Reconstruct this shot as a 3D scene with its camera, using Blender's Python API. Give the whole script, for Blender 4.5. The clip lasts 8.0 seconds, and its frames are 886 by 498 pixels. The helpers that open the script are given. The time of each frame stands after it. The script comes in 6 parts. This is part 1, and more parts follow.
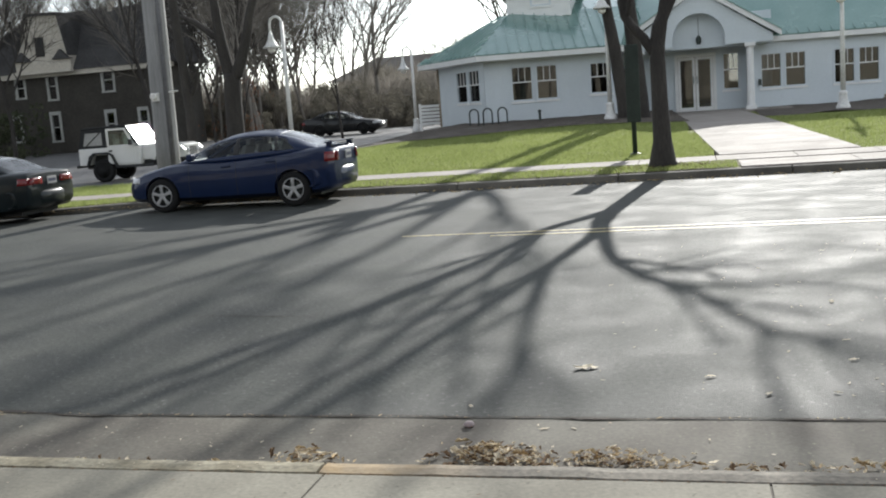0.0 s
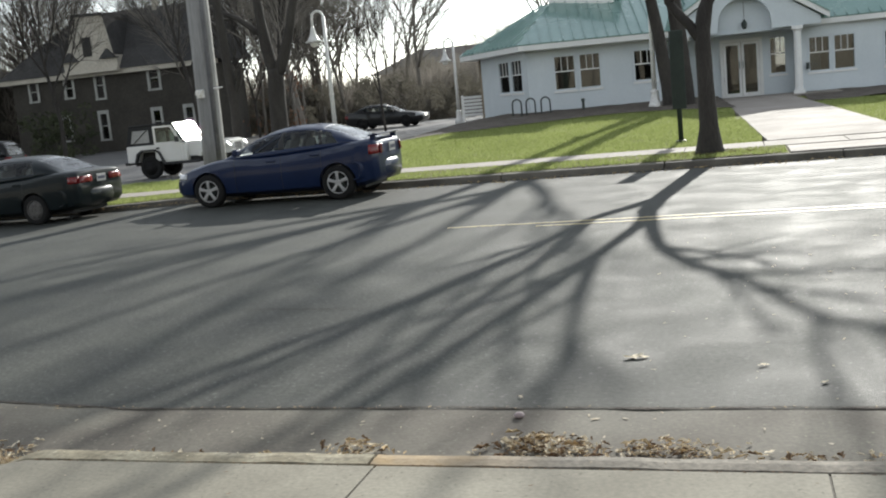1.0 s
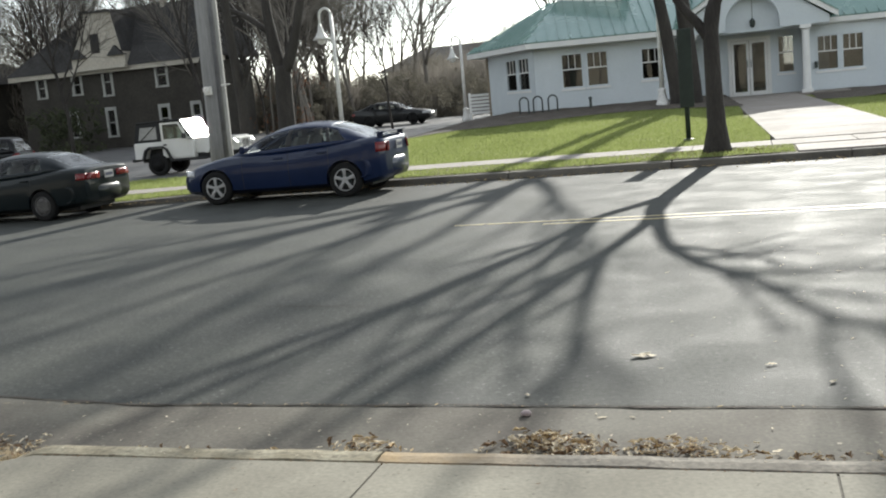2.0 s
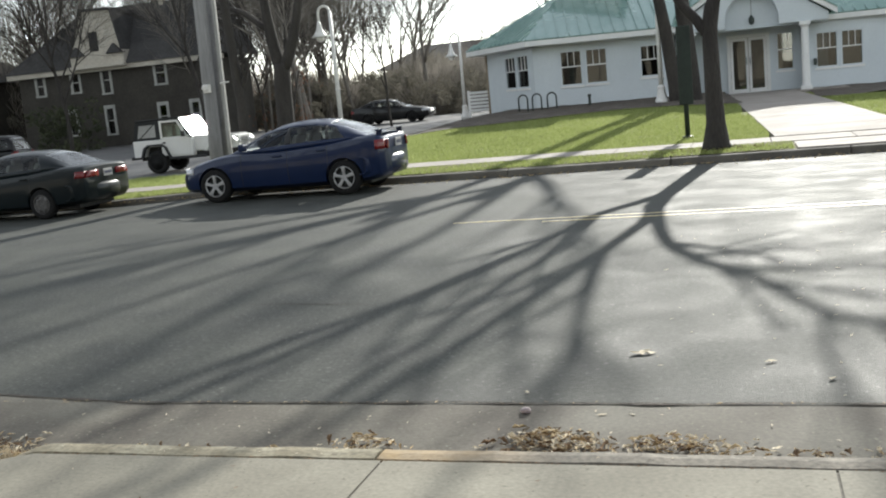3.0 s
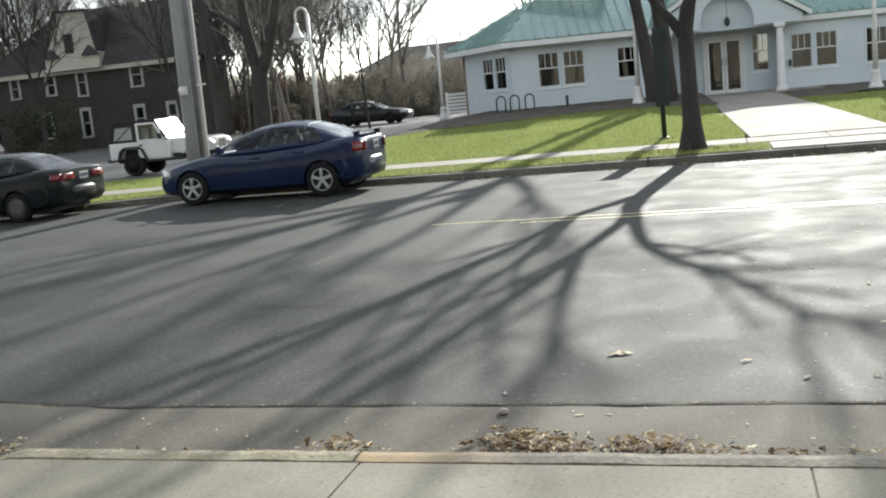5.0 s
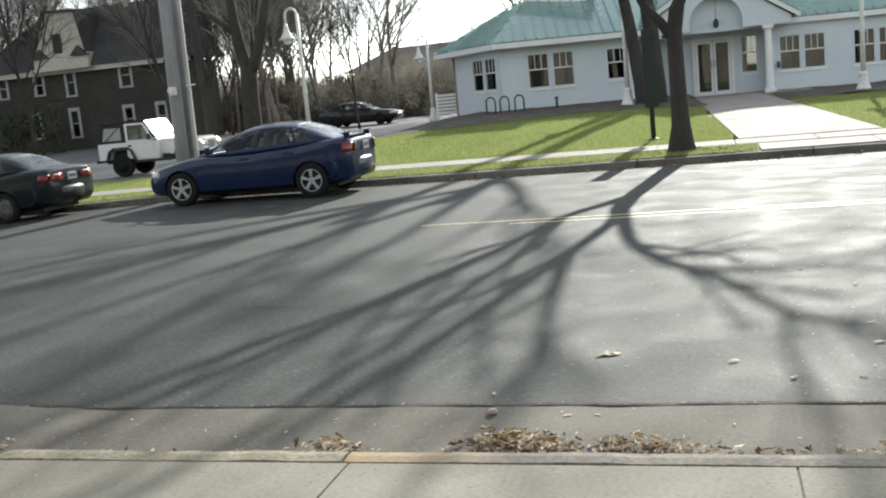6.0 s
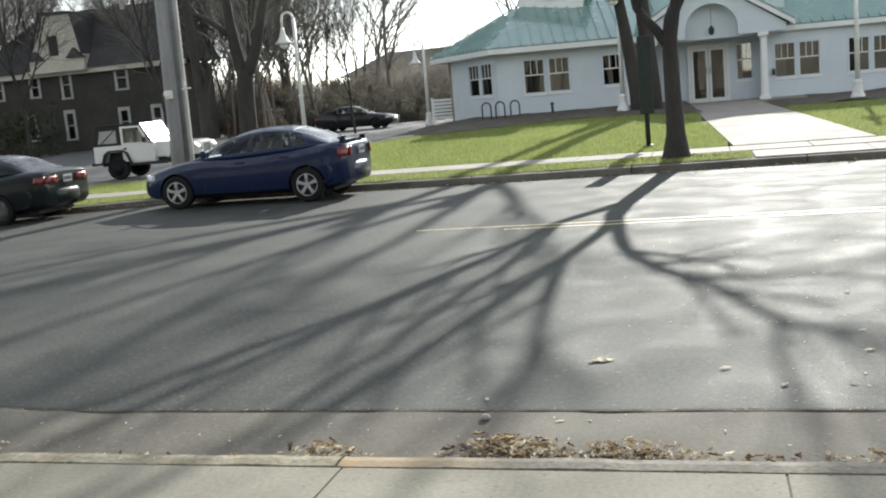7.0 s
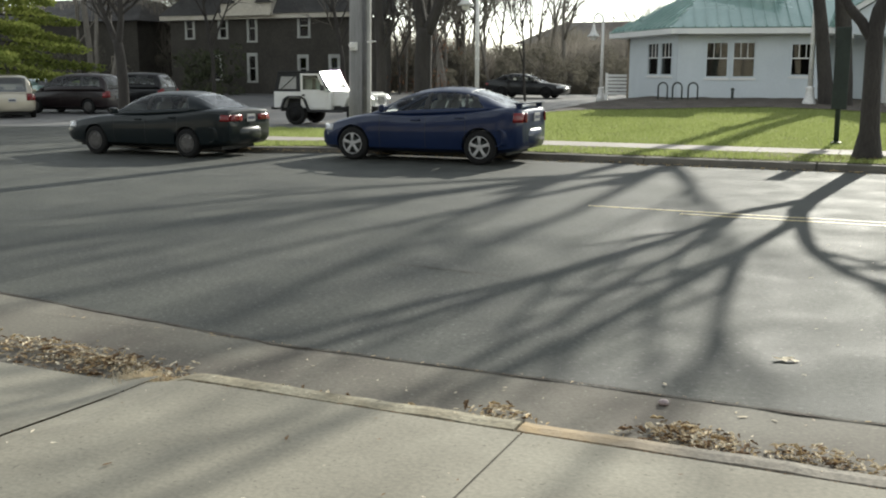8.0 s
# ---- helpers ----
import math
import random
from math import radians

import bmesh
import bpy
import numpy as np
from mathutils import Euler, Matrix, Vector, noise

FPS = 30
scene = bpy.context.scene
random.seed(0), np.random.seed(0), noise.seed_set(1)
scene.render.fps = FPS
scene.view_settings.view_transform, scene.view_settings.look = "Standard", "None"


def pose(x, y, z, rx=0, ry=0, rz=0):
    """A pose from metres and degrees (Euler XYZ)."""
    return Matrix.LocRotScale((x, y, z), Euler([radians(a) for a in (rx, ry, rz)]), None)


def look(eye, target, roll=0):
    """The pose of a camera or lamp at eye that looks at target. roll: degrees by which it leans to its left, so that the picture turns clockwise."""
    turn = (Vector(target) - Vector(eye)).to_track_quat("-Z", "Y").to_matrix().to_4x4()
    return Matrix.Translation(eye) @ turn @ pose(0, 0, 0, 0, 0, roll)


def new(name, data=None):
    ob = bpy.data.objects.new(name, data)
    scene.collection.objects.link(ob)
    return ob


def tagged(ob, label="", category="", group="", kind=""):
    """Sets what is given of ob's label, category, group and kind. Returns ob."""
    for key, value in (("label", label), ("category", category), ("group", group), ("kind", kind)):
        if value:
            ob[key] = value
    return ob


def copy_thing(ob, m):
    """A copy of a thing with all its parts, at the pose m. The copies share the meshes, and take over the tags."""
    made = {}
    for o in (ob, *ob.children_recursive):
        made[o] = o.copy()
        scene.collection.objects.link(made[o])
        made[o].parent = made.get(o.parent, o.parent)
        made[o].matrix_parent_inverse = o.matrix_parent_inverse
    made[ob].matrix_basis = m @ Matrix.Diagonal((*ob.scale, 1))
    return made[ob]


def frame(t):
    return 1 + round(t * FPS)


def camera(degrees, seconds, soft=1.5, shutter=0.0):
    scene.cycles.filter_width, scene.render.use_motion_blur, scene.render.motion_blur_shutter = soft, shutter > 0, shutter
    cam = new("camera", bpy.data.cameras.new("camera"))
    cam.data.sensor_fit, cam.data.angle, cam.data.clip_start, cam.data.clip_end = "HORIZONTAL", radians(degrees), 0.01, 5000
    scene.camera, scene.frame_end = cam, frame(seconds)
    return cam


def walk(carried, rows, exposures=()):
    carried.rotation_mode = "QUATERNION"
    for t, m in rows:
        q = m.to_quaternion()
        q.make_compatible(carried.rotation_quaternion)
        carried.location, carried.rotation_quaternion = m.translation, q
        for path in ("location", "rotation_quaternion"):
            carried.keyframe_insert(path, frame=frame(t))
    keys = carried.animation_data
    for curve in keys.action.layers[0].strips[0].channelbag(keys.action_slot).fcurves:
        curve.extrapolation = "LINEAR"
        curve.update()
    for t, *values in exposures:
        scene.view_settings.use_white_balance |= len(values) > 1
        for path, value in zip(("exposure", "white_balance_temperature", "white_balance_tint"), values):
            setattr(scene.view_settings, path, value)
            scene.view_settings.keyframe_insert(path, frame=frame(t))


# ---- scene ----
import collections

cam = camera(48.0, 8.0, soft=2.0)
PATH = [
    (0, (0.563, -0.047, 1.679), (0.066, 1.868, 1.385), -4.3),
    (0.5, (0.553, -0.034, 1.673), (0.014, 1.868, 1.368), -5.4),
    (1, (0.541, -0.031, 1.672), (-0.042, 1.858, 1.369), -5.5),
    (1.5, (0.535, -0.032, 1.672), (-0.06, 1.853, 1.367), -5.3),
    (3, (0.533, -0.032, 1.671), (-0.061, 1.852, 1.36), -5.4),
    (3.5, (0.537, -0.037, 1.671), (-0.046, 1.849, 1.355), -5.4),
    (4, (0.534, -0.028, 1.668), (-0.042, 1.861, 1.35), -5.3),
    (4.5, (0.538, -0.029, 1.67), (-0.027, 1.863, 1.356), -5.5),
    (6, (0.552, -0.046, 1.673), (0.018, 1.856, 1.361), -5.4),
    (6.5, (0.556, -0.05, 1.674), (0.03, 1.854, 1.363), -5.5),
    (7, (0.565, -0.074, 1.686), (0.041, 1.832, 1.382), -5.0),
    (7.5, (0.501, -0.078, 1.679), (-0.2, 1.764, 1.34), -3.2),
    (8, (0.343, -0.134, 1.684), (-0.463, 1.663, 1.331), 0.1),
]
walk(cam, [(t, look(eye, target, roll)) for t, eye, target, roll in PATH],
     exposures=[(0.0, 0.9, 6550, 8), (1.5, 0.98, 6720, 6), (6.9, 1.13, 6650, 6), (7.6, 0.92, 6900, 5), (8.0, 1.03, 6950, 4)])

# ---------------------------------------------------------------- light
SUN_EL, SUN_AZ = 22.5, 5.5          # azimuth from +y towards +x
world = bpy.data.worlds.new("sky")
scene.world = world
world.use_nodes = True
wn = world.node_tree.nodes
sky = wn.new("ShaderNodeTexSky")
sky.sky_type, sky.sun_disc = "NISHITA", False
sky.sun_elevation, sky.sun_rotation = radians(SUN_EL), radians(SUN_AZ)
sky.air_density, sky.dust_density, sky.ozone_density = 0.85, 0.1, 0.8
wn["Background"].inputs[1].default_value = 0.15
haze = wn.new("ShaderNodeHueSaturation")          # thin white haze over the whole sky
haze.inputs["Saturation"].default_value = 0.35
world.node_tree.links.new(sky.outputs[0], haze.inputs["Color"])
world.node_tree.links.new(haze.outputs[0], wn["Background"].inputs[0])
sun = new("sun", bpy.data.lights.new("sun", "SUN"))
sun.data.energy, sun.data.angle, sun.data.color = 3.2, radians(0.65), (1.0, 0.975, 0.94)
ce, se = math.cos(radians(SUN_EL)), math.sin(radians(SUN_EL))
ca, sa = math.cos(radians(SUN_AZ)), math.sin(radians(SUN_AZ))
sun.matrix_world = look((0, 0, 40), (-ce * sa, -ce * ca, 40 - se))

# ---------------------------------------------------------------- materials
def mat(name, a, b=None, scale=4.0, fine=60.0, rough=0.8, bump=0.0, bump_scale=80.0, metal=0.0, spec=0.5, speck=None, rand=0.0, stretch=(1, 1, 1), rough_var=0.1, coat=0.0, grain=0.18):
    """Two-scale noise colour, fine relief, roughness variation; speck: (colour, amount)."""
    m = bpy.data.materials.new(name)
    m.use_nodes = True
    n, l = m.node_tree.nodes, m.node_tree.links
    bs = n["Principled BSDF"]
    b = b or tuple(c * 0.75 for c in a)
    tc = n.new("ShaderNodeTexCoord")
    mp = n.new("ShaderNodeMapping")
    mp.inputs["Scale"].default_value = stretch
    l.new(tc.outputs["Object"], mp.inputs["Vector"])

    def noise_tex(s, detail=6.0, dist=0.0):
        t = n.new("ShaderNodeTexNoise")
        t.inputs["Scale"].default_value, t.inputs["Detail"].default_value, t.inputs["Distortion"].default_value = s, detail, dist
        l.new(mp.outputs[0], t.inputs["Vector"])
        return t

    big, small = noise_tex(scale, 5, 0.4), noise_tex(fine, 4)
    ramp = n.new("ShaderNodeValToRGB")
    ramp.color_ramp.elements[0].position, ramp.color_ramp.elements[1].position = 0.33, 0.68
    ramp.color_ramp.elements[0].color, ramp.color_ramp.elements[1].color = (*a, 1), (*b, 1)
    l.new(big.outputs[0], ramp.inputs[0])
    hsv = n.new("ShaderNodeHueSaturation")
    l.new(ramp.outputs[0], hsv.inputs["Color"])
    mr = n.new("ShaderNodeMapRange")
    mr.inputs[1].default_value, mr.inputs[2].default_value, mr.inputs[3].default_value, mr.inputs[4].default_value = 0.3, 0.7, 1 - grain, 1 + grain
    l.new(small.outputs[0], mr.inputs[0])
    val = mr.outputs[0]
    if rand:
        oi = n.new("ShaderNodeObjectInfo")
        r2 = n.new("ShaderNodeMapRange")
        r2.inputs[3].default_value, r2.inputs[4].default_value = 1 - rand, 1 + rand
        l.new(oi.outputs["Random"], r2.inputs[0])
        mu = n.new("ShaderNodeMath")
        mu.operation = "MULTIPLY"
        l.new(val, mu.inputs[0]), l.new(r2.outputs[0], mu.inputs[1])
        val = mu.outputs[0]
    l.new(val, hsv.inputs["Value"])
    col = hsv.outputs[0]
    if speck:
        vor = noise_tex(speck[2] if len(speck) > 2 else 14, 3)
        sr = n.new("ShaderNodeMapRange")
        sr.inputs[1].default_value, sr.inputs[2].default_value = 0.68 - speck[1], 0.72 - speck[1] * 0.6
        l.new(vor.outputs[0], sr.inputs[0])
        mx = n.new("ShaderNodeMix")
        mx.data_type = "RGBA"
        mx.inputs["B"].default_value = (*speck[0], 1)
        l.new(sr.outputs[0], mx.inputs["Factor"]), l.new(col, mx.inputs["A"])
        col = mx.outputs["Result"]
    l.new(col, bs.inputs["Base Color"])
    rr = n.new("ShaderNodeMapRange")
    rr.inputs[3].default_value, rr.inputs[4].default_value = max(rough - rough_var, 0.02), min(rough + rough_var, 1)
    l.new(big.outputs[0], rr.inputs[0]), l.new(rr.outputs[0], bs.inputs["Roughness"])
    bs.inputs["Metallic"].default_value, bs.inputs["Specular IOR Level"].default_value = metal, spec
    bs.inputs["Coat Weight"].default_value = coat
    bs.inputs["Coat Roughness"].default_value = 0.05
    if bump:
        bt = noise_tex(bump_scale, 5)
        bn = n.new("ShaderNodeBump")
        bn.inputs["Strength"].default_value, bn.inputs["Distance"].default_value = 1.0, bump
        l.new(bt.outputs[0], bn.inputs["Height"]), l.new(bn.outputs[0], bs.inputs["Normal"])
    return m


def glass_mat(name, tint=(0.6, 0.65, 0.65), rough=0.02, clear=0.6, ior=1.6):
    """Window glass: a clear sheet with a mirror-like gloss."""
    m = bpy.data.materials.new(name)
    m.use_nodes = True
    n, l = m.node_tree.nodes, m.node_tree.links
    out = n["Material Output"]
    n.remove(n["Principled BSDF"])
    tr, gl, mx, fr = n.new("ShaderNodeBsdfTransparent"), n.new("ShaderNodeBsdfGlossy"), n.new("ShaderNodeMixShader"), n.new("ShaderNodeFresnel")
    tr.inputs[0].default_value = (*[c * clear for c in tint], 1)
    gl.inputs["Roughness"].default_value = rough
    fr.inputs[0].default_value = ior
    l.new(fr.outputs[0], mx.inputs[0]), l.new(tr.outputs[0], mx.inputs[1]), l.new(gl.outputs[0], mx.inputs[2]), l.new(mx.outputs[0], out.inputs[0])
    return m


M = dict(
    asphalt=mat("asphalt", (0.0335, 0.0358, 0.031), (0.07, 0.073, 0.064), 1.4, 30, 0.74, 0.006, 120, spec=0.3, speck=((0.12, 0.122, 0.112), 0.06, 26), rough_var=0.2, grain=0.3),
    lot=mat("lot_asphalt", (0.11, 0.11, 0.11), (0.17, 0.165, 0.16), 0.5, 30, 0.7, 0.004, 90),
    concrete=mat("concrete", (0.285, 0.264, 0.208), (0.2, 0.184, 0.145), 1.3, 45, 0.88, 0.0012, 70, speck=((0.16, 0.145, 0.11), 0.02, 40), rand=0.06, grain=0.14),
    gutter=mat("gutter_concrete", (0.165, 0.152, 0.12), (0.083, 0.069, 0.056), 1.1, 45, 0.88, 0.0015, 60, speck=((0.22, 0.205, 0.16), 0.03, 30), rand=0.06, grain=0.18),
    kerb=mat("kerb_concrete", (0.36, 0.325, 0.235), (0.24, 0.205, 0.135), 5.0, 40, 0.88, 0.003, 45, speck=((0.17, 0.145, 0.1), 0.07, 18), rand=0.1, grain=0.25),
    kerb_grey=mat("grey_kerb_concrete", (0.235, 0.21, 0.17), (0.165, 0.148, 0.122), 4.0, 40, 0.9, 0.003, 45, speck=((0.12, 0.105, 0.085), 0.06, 18), grain=0.25),
    kerb_far=mat("far_kerb_concrete", (0.2, 0.185, 0.155), (0.12, 0.11, 0.095), 1.5, 40, 0.9, 0.004, 100, rand=0.1),
    walk=mat("pale_walk_concrete", (0.345, 0.308, 0.272), (0.28, 0.25, 0.22), 0.9, 30, 0.85, 0.003, 120, rand=0.05),
    grass=mat("lawn_grass", (0.18, 0.215, 0.06), (0.25, 0.265, 0.09), 0.45, 24, 0.9, 0.05, 30, spec=0.2, speck=((0.26, 0.22, 0.09), 0.05, 3.0)),
    pinkish=mat("pinkish_stone", (0.42, 0.34, 0.34), (0.33, 0.27, 0.27), 20, 90, 0.8),
    verge=mat("trodden_verge", (0.13, 0.14, 0.05), (0.175, 0.15, 0.078), 1.4, 24, 0.92, 0.04, 30, spec=0.2, speck=((0.19, 0.145, 0.085), 0.08, 5.0)),
    soil=mat("leaf_litter_ground", (0.21, 0.165, 0.11), (0.14, 0.12, 0.075), 0.5, 9, 0.95, 0.04, 12, spec=0.2, speck=((0.22, 0.15, 0.08), 0.1, 5)),
    dry_mulch=mat("dry_mulch", (0.115, 0.095, 0.074), (0.066, 0.054, 0.042), 2.0, 26, 0.95, 0.02, 30, speck=((0.06, 0.05, 0.04), 0.06, 9), grain=0.3),
    mulch=mat("mulch", (0.06, 0.045, 0.035), (0.035, 0.03, 0.022), 3, 30, 0.95, 0.03, 40),
    yellow=mat("worn_yellow_paint", (0.58, 0.47, 0.22), (0.48, 0.41, 0.23), 1.5, 30, 0.6, 0.003, 120, speck=((0.16, 0.15, 0.13), 0.14, 20)),
    siding=mat("white_siding_paint", (0.64, 0.69, 0.72), (0.585, 0.635, 0.665), 0.8, 12, 0.6, grain=0.025),
    # white trim darkened in colour, for frames backlit and dimmed behind twigs
    dim_trim=mat("dimmed_trim_paint", (0.4, 0.4, 0.37), (0.3, 0.3, 0.28), 2, 20, 0.7),
    trim=mat("white_trim_paint", (0.8, 0.8, 0.78), (0.74, 0.74, 0.73), 2, 20, 0.5, grain=0.03),
    roof=mat("green_metal_roof", (0.20, 0.33, 0.30), (0.27, 0.40, 0.365), 0.6, 10, 0.26, 0.0015, 20, metal=0.2, coat=0.5, rough_var=0.06, grain=0.05),
    window=glass_mat("window_glass", clear=0.75, ior=1.9),
    autoglass=glass_mat("car_glass", (0.62, 0.68, 0.66), clear=1.2, ior=1.5),
    # reflection raised above plain car glass, making up for the dimmer sky
    rear_glass=glass_mat("boosted_rear_glass", (0.5, 0.55, 0.54), clear=0.9, ior=2.2),
    # near-black colour standing in for the shade of rooms behind windows
    dark=mat("unlit_room_dark", (0.05, 0.045, 0.04), (0.03, 0.03, 0.03), 2, 20, 0.9),
    interior=mat("warm_interior_wall", (0.26, 0.21, 0.15), (0.2, 0.16, 0.115), 1, 10, 0.9),
    bark=mat("dark_bark", (0.052, 0.046, 0.04), (0.033, 0.029, 0.026), 3, 26, 0.95, 0.03, 22, stretch=(1, 1, 0.3)),
    # bark lightened for far trees, with the bright haze put into the colour
    bark_hazed=mat("hazed_far_bark", (0.21, 0.19, 0.165), (0.15, 0.135, 0.115), 3, 26, 0.95, 0.02, 22, stretch=(1, 1, 0.3)),
    pole_wood=mat("weathered_pole_wood", (0.33, 0.325, 0.315), (0.23, 0.228, 0.22), 4, 40, 0.85, 0.006, 40, stretch=(3, 3, 0.12)),
    white_metal=mat("white_lamp_paint", (0.78, 0.77, 0.74), (0.7, 0.69, 0.66), 3, 20, 0.4),
    milk=mat("milk_glass", (0.85, 0.83, 0.78), (0.8, 0.78, 0.73), 3, 20, 0.25),
    zinc=mat("dull_zinc", (0.2, 0.2, 0.205), (0.15, 0.15, 0.155), 3, 30, 0.6, metal=0.2),
    dark_metal=mat("dark_steel", (0.05, 0.065, 0.06), (0.035, 0.045, 0.04), 4, 30, 0.45, metal=0.3),
    green_metal=mat("dark_green_steel", (0.018, 0.03, 0.023), (0.011, 0.02, 0.015), 4, 30, 0.6),
    grey_roof=mat("grey_shingle", (0.14, 0.13, 0.125), (0.1, 0.095, 0.09), 0.8, 8, 0.95),
    # walls of added unseen houses, dark so that the cars mirror less sky
    slate=mat("slate_grey_siding", (0.055, 0.056, 0.058), (0.04, 0.041, 0.043), 0.9, 6, 0.9),
    brick=mat("dark_red_brick", (0.052, 0.046, 0.038), (0.038, 0.034, 0.028), 0.9, 6, 0.9, 0.01, 14),
    shingle=mat("dark_roof_shingle", (0.085, 0.083, 0.082), (0.055, 0.053, 0.053), 0.8, 8, 0.95, 0.02, 16, spec=0.2),
    stucco=mat("cream_stucco", (0.54, 0.5, 0.43), (0.46, 0.42, 0.355), 1.2, 15, 0.9, 0.004, 40),
    tan=mat("tan_siding", (0.29, 0.26, 0.21), (0.2, 0.18, 0.145), 0.5, 6, 0.9),
    leaf=mat("dry_leaf", (0.55, 0.44, 0.28), (0.4, 0.29, 0.165), 9, 60, 0.95, spec=0.08),
    leaf_dark=mat("brown_leaf", (0.25, 0.165, 0.1), (0.14, 0.092, 0.056), 9, 60, 0.95, spec=0.08),
    leaf_pale=mat("pale_leaf", (0.78, 0.70, 0.55), (0.65, 0.55, 0.4), 9, 60, 0.95, spec=0.08),
)

def stain(m, colour, x0, x1):
    """A rusty stain fading out along the kerb between x0 and x1, broken by noise."""
    n, l = m.node_tree.nodes, m.node_tree.links
    bs = n["Principled BSDF"]
    tc, sx, mr, nz, ad, mx = [n.new(k) for k in ("ShaderNodeTexCoord", "ShaderNodeSeparateXYZ", "ShaderNodeMapRange", "ShaderNodeTexNoise", "ShaderNodeMath", "ShaderNodeMix")]
    mr.inputs[1].default_value, mr.inputs[2].default_value, mr.inputs[3].default_value, mr.inputs[4].default_value = x0, x1, 1.35, -0.55
    nz.inputs["Scale"].default_value, nz.inputs["Detail"].default_value = 9.0, 5.0
    ad.operation, ad.use_clamp = "MULTIPLY", True
    mx.data_type, mx.inputs["B"].default_value = "RGBA", (*colour, 1)
    old = bs.inputs["Base Color"].links[0].from_socket
    l.new(tc.outputs["Object"], sx.inputs[0]), l.new(sx.outputs["X"], mr.inputs[0]), l.new(tc.outputs["Object"], nz.inputs["Vector"])
    l.new(mr.outputs[0], ad.inputs[0]), l.new(nz.outputs[0], ad.inputs[1])
    l.new(ad.outputs[0], mx.inputs["Factor"]), l.new(old, mx.inputs["A"]), l.new(mx.outputs["Result"], bs.inputs["Base Color"])

stain(M["kerb_grey"], (0.46, 0.32, 0.16), -1.06, 0.1)

# ---------------------------------------------------------------- mesh helpers
class Geo:
    """Gathers vertices and faces for one mesh."""

    def __init__(self):
        self.v, self.f = [], []

    def add(self, verts, faces):
        o = len(self.v)
        self.v += [tuple(p) for p in verts]
        self.f += [tuple(i + o for i in f) for f in faces]
        return self

    def box(self, x0, x1, y0, y1, z0, z1):
        v = [(x, y, z) for z in (z0, z1) for y in (y0, y1) for x in (x0, x1)]
        return self.add(v, [(0, 2, 3, 1), (4, 5, 7, 6), (0, 1, 5, 4), (2, 6, 7, 3), (0, 4, 6, 2), (1, 3, 7, 5)])

    def tube(self, pts, rad, n=8, cap=True):
        """A tube along pts with a radius for each of them."""
        pts = [Vector(p) for p in pts]
        o, k = len(self.v), len(pts)
        side = None
        for i, p in enumerate(pts):
            d = (pts[min(i + 1, k - 1)] - pts[max(i - 1, 0)]).normalized()
            if side is None:
                side = d.orthogonal().normalized()
            side = (side - d * side.dot(d)).normalized()
            up = d.cross(side)
            for j in range(n):
                a = 2 * math.pi * j / n
                self.v.append(tuple(p + (side * math.cos(a) + up * math.sin(a)) * rad[i]))
        for i in range(k - 1):
            for j in range(n):
                self.f.append((o + i * n + j, o + i * n + (j + 1) % n, o + (i + 1) * n + (j + 1) % n, o + (i + 1) * n + j))
        if cap:
            self.f.append(tuple(o + j for j in reversed(range(n))))
            self.f.append(tuple(o + (k - 1) * n + j for j in range(n)))
        return self

    def lathe(self, prof, n=16, at=(0, 0, 0), axis="z", cap=True):
        """prof: (radius, height) pairs turned round an axis."""
        o = len(self.v)
        for r, h in prof:
            for j in range(n):
                a = 2 * math.pi * j / n
                c, s = r * math.cos(a), r * math.sin(a)
                p = (c, s, h) if axis == "z" else (c, h, s) if axis == "y" else (h, c, s)
                self.v.append((p[0] + at[0], p[1] + at[1], p[2] + at[2]))
        k = len(prof)
        for i in range(k - 1):
            for j in range(n):
                self.f.append((o + i * n + j, o + i * n + (j + 1) % n, o + (i + 1) * n + (j + 1) % n, o + (i + 1) * n + j))
        if cap:
            self.f.append(tuple(o + j for j in reversed(range(n))))
            self.f.append(tuple(o + (k - 1) * n + j for j in range(n)))
        return self

    def grid(self, fn, nu, nv):
        o = len(self.v)
        self.v += [tuple(fn(i / nu, j / nv)) for i in range(nu + 1) for j in range(nv + 1)]
        for i in range(nu):
            for j in range(nv):
                a = o + i * (nv + 1) + j
                self.f.append((a, a + nv + 1, a + nv + 2, a + 1))
        return self

    def prism(self, poly, z0, z1):
        n = len(poly)
        return self.add([(x, y, z0) for x, y in poly] + [(x, y, z1) for x, y in poly],
                        [tuple(reversed(range(n))), tuple(range(n, 2 * n))] + [(i, (i + 1) % n, n + (i + 1) % n, n + i) for i in range(n)])

    def slab(self, pts, d):
        """A flat piece: corners pts, thickened by the vector d."""
        n = len(pts)
        d = Vector(d)
        return self.add([tuple(p) for p in pts] + [tuple(Vector(p) + d) for p in pts],
                        [tuple(reversed(range(n))), tuple(range(n, 2 * n))] + [(i, (i + 1) % n, n + (i + 1) % n, n + i) for i in range(n)])

    def mesh(self, name, material, smooth=False, fix=True):
        me = bpy.data.meshes.new(name)
        me.from_pydata(self.v, [], self.f)
        if fix:
            bm = bmesh.new()
            bm.from_mesh(me)
            bmesh.ops.recalc_face_normals(bm, faces=bm.faces)
            bm.to_mesh(me)
            bm.free()
        me.materials.append(material)
        if smooth:
            me.polygons.foreach_set("use_smooth", [True] * len(me.polygons))
        me.update()
        return me


def bevel(ob, w=0.01, seg=2):
    b = ob.modifiers.new("bevel", "BEVEL")
    b.width, b.segments, b.limit_method = w, seg, "ANGLE"
    return ob


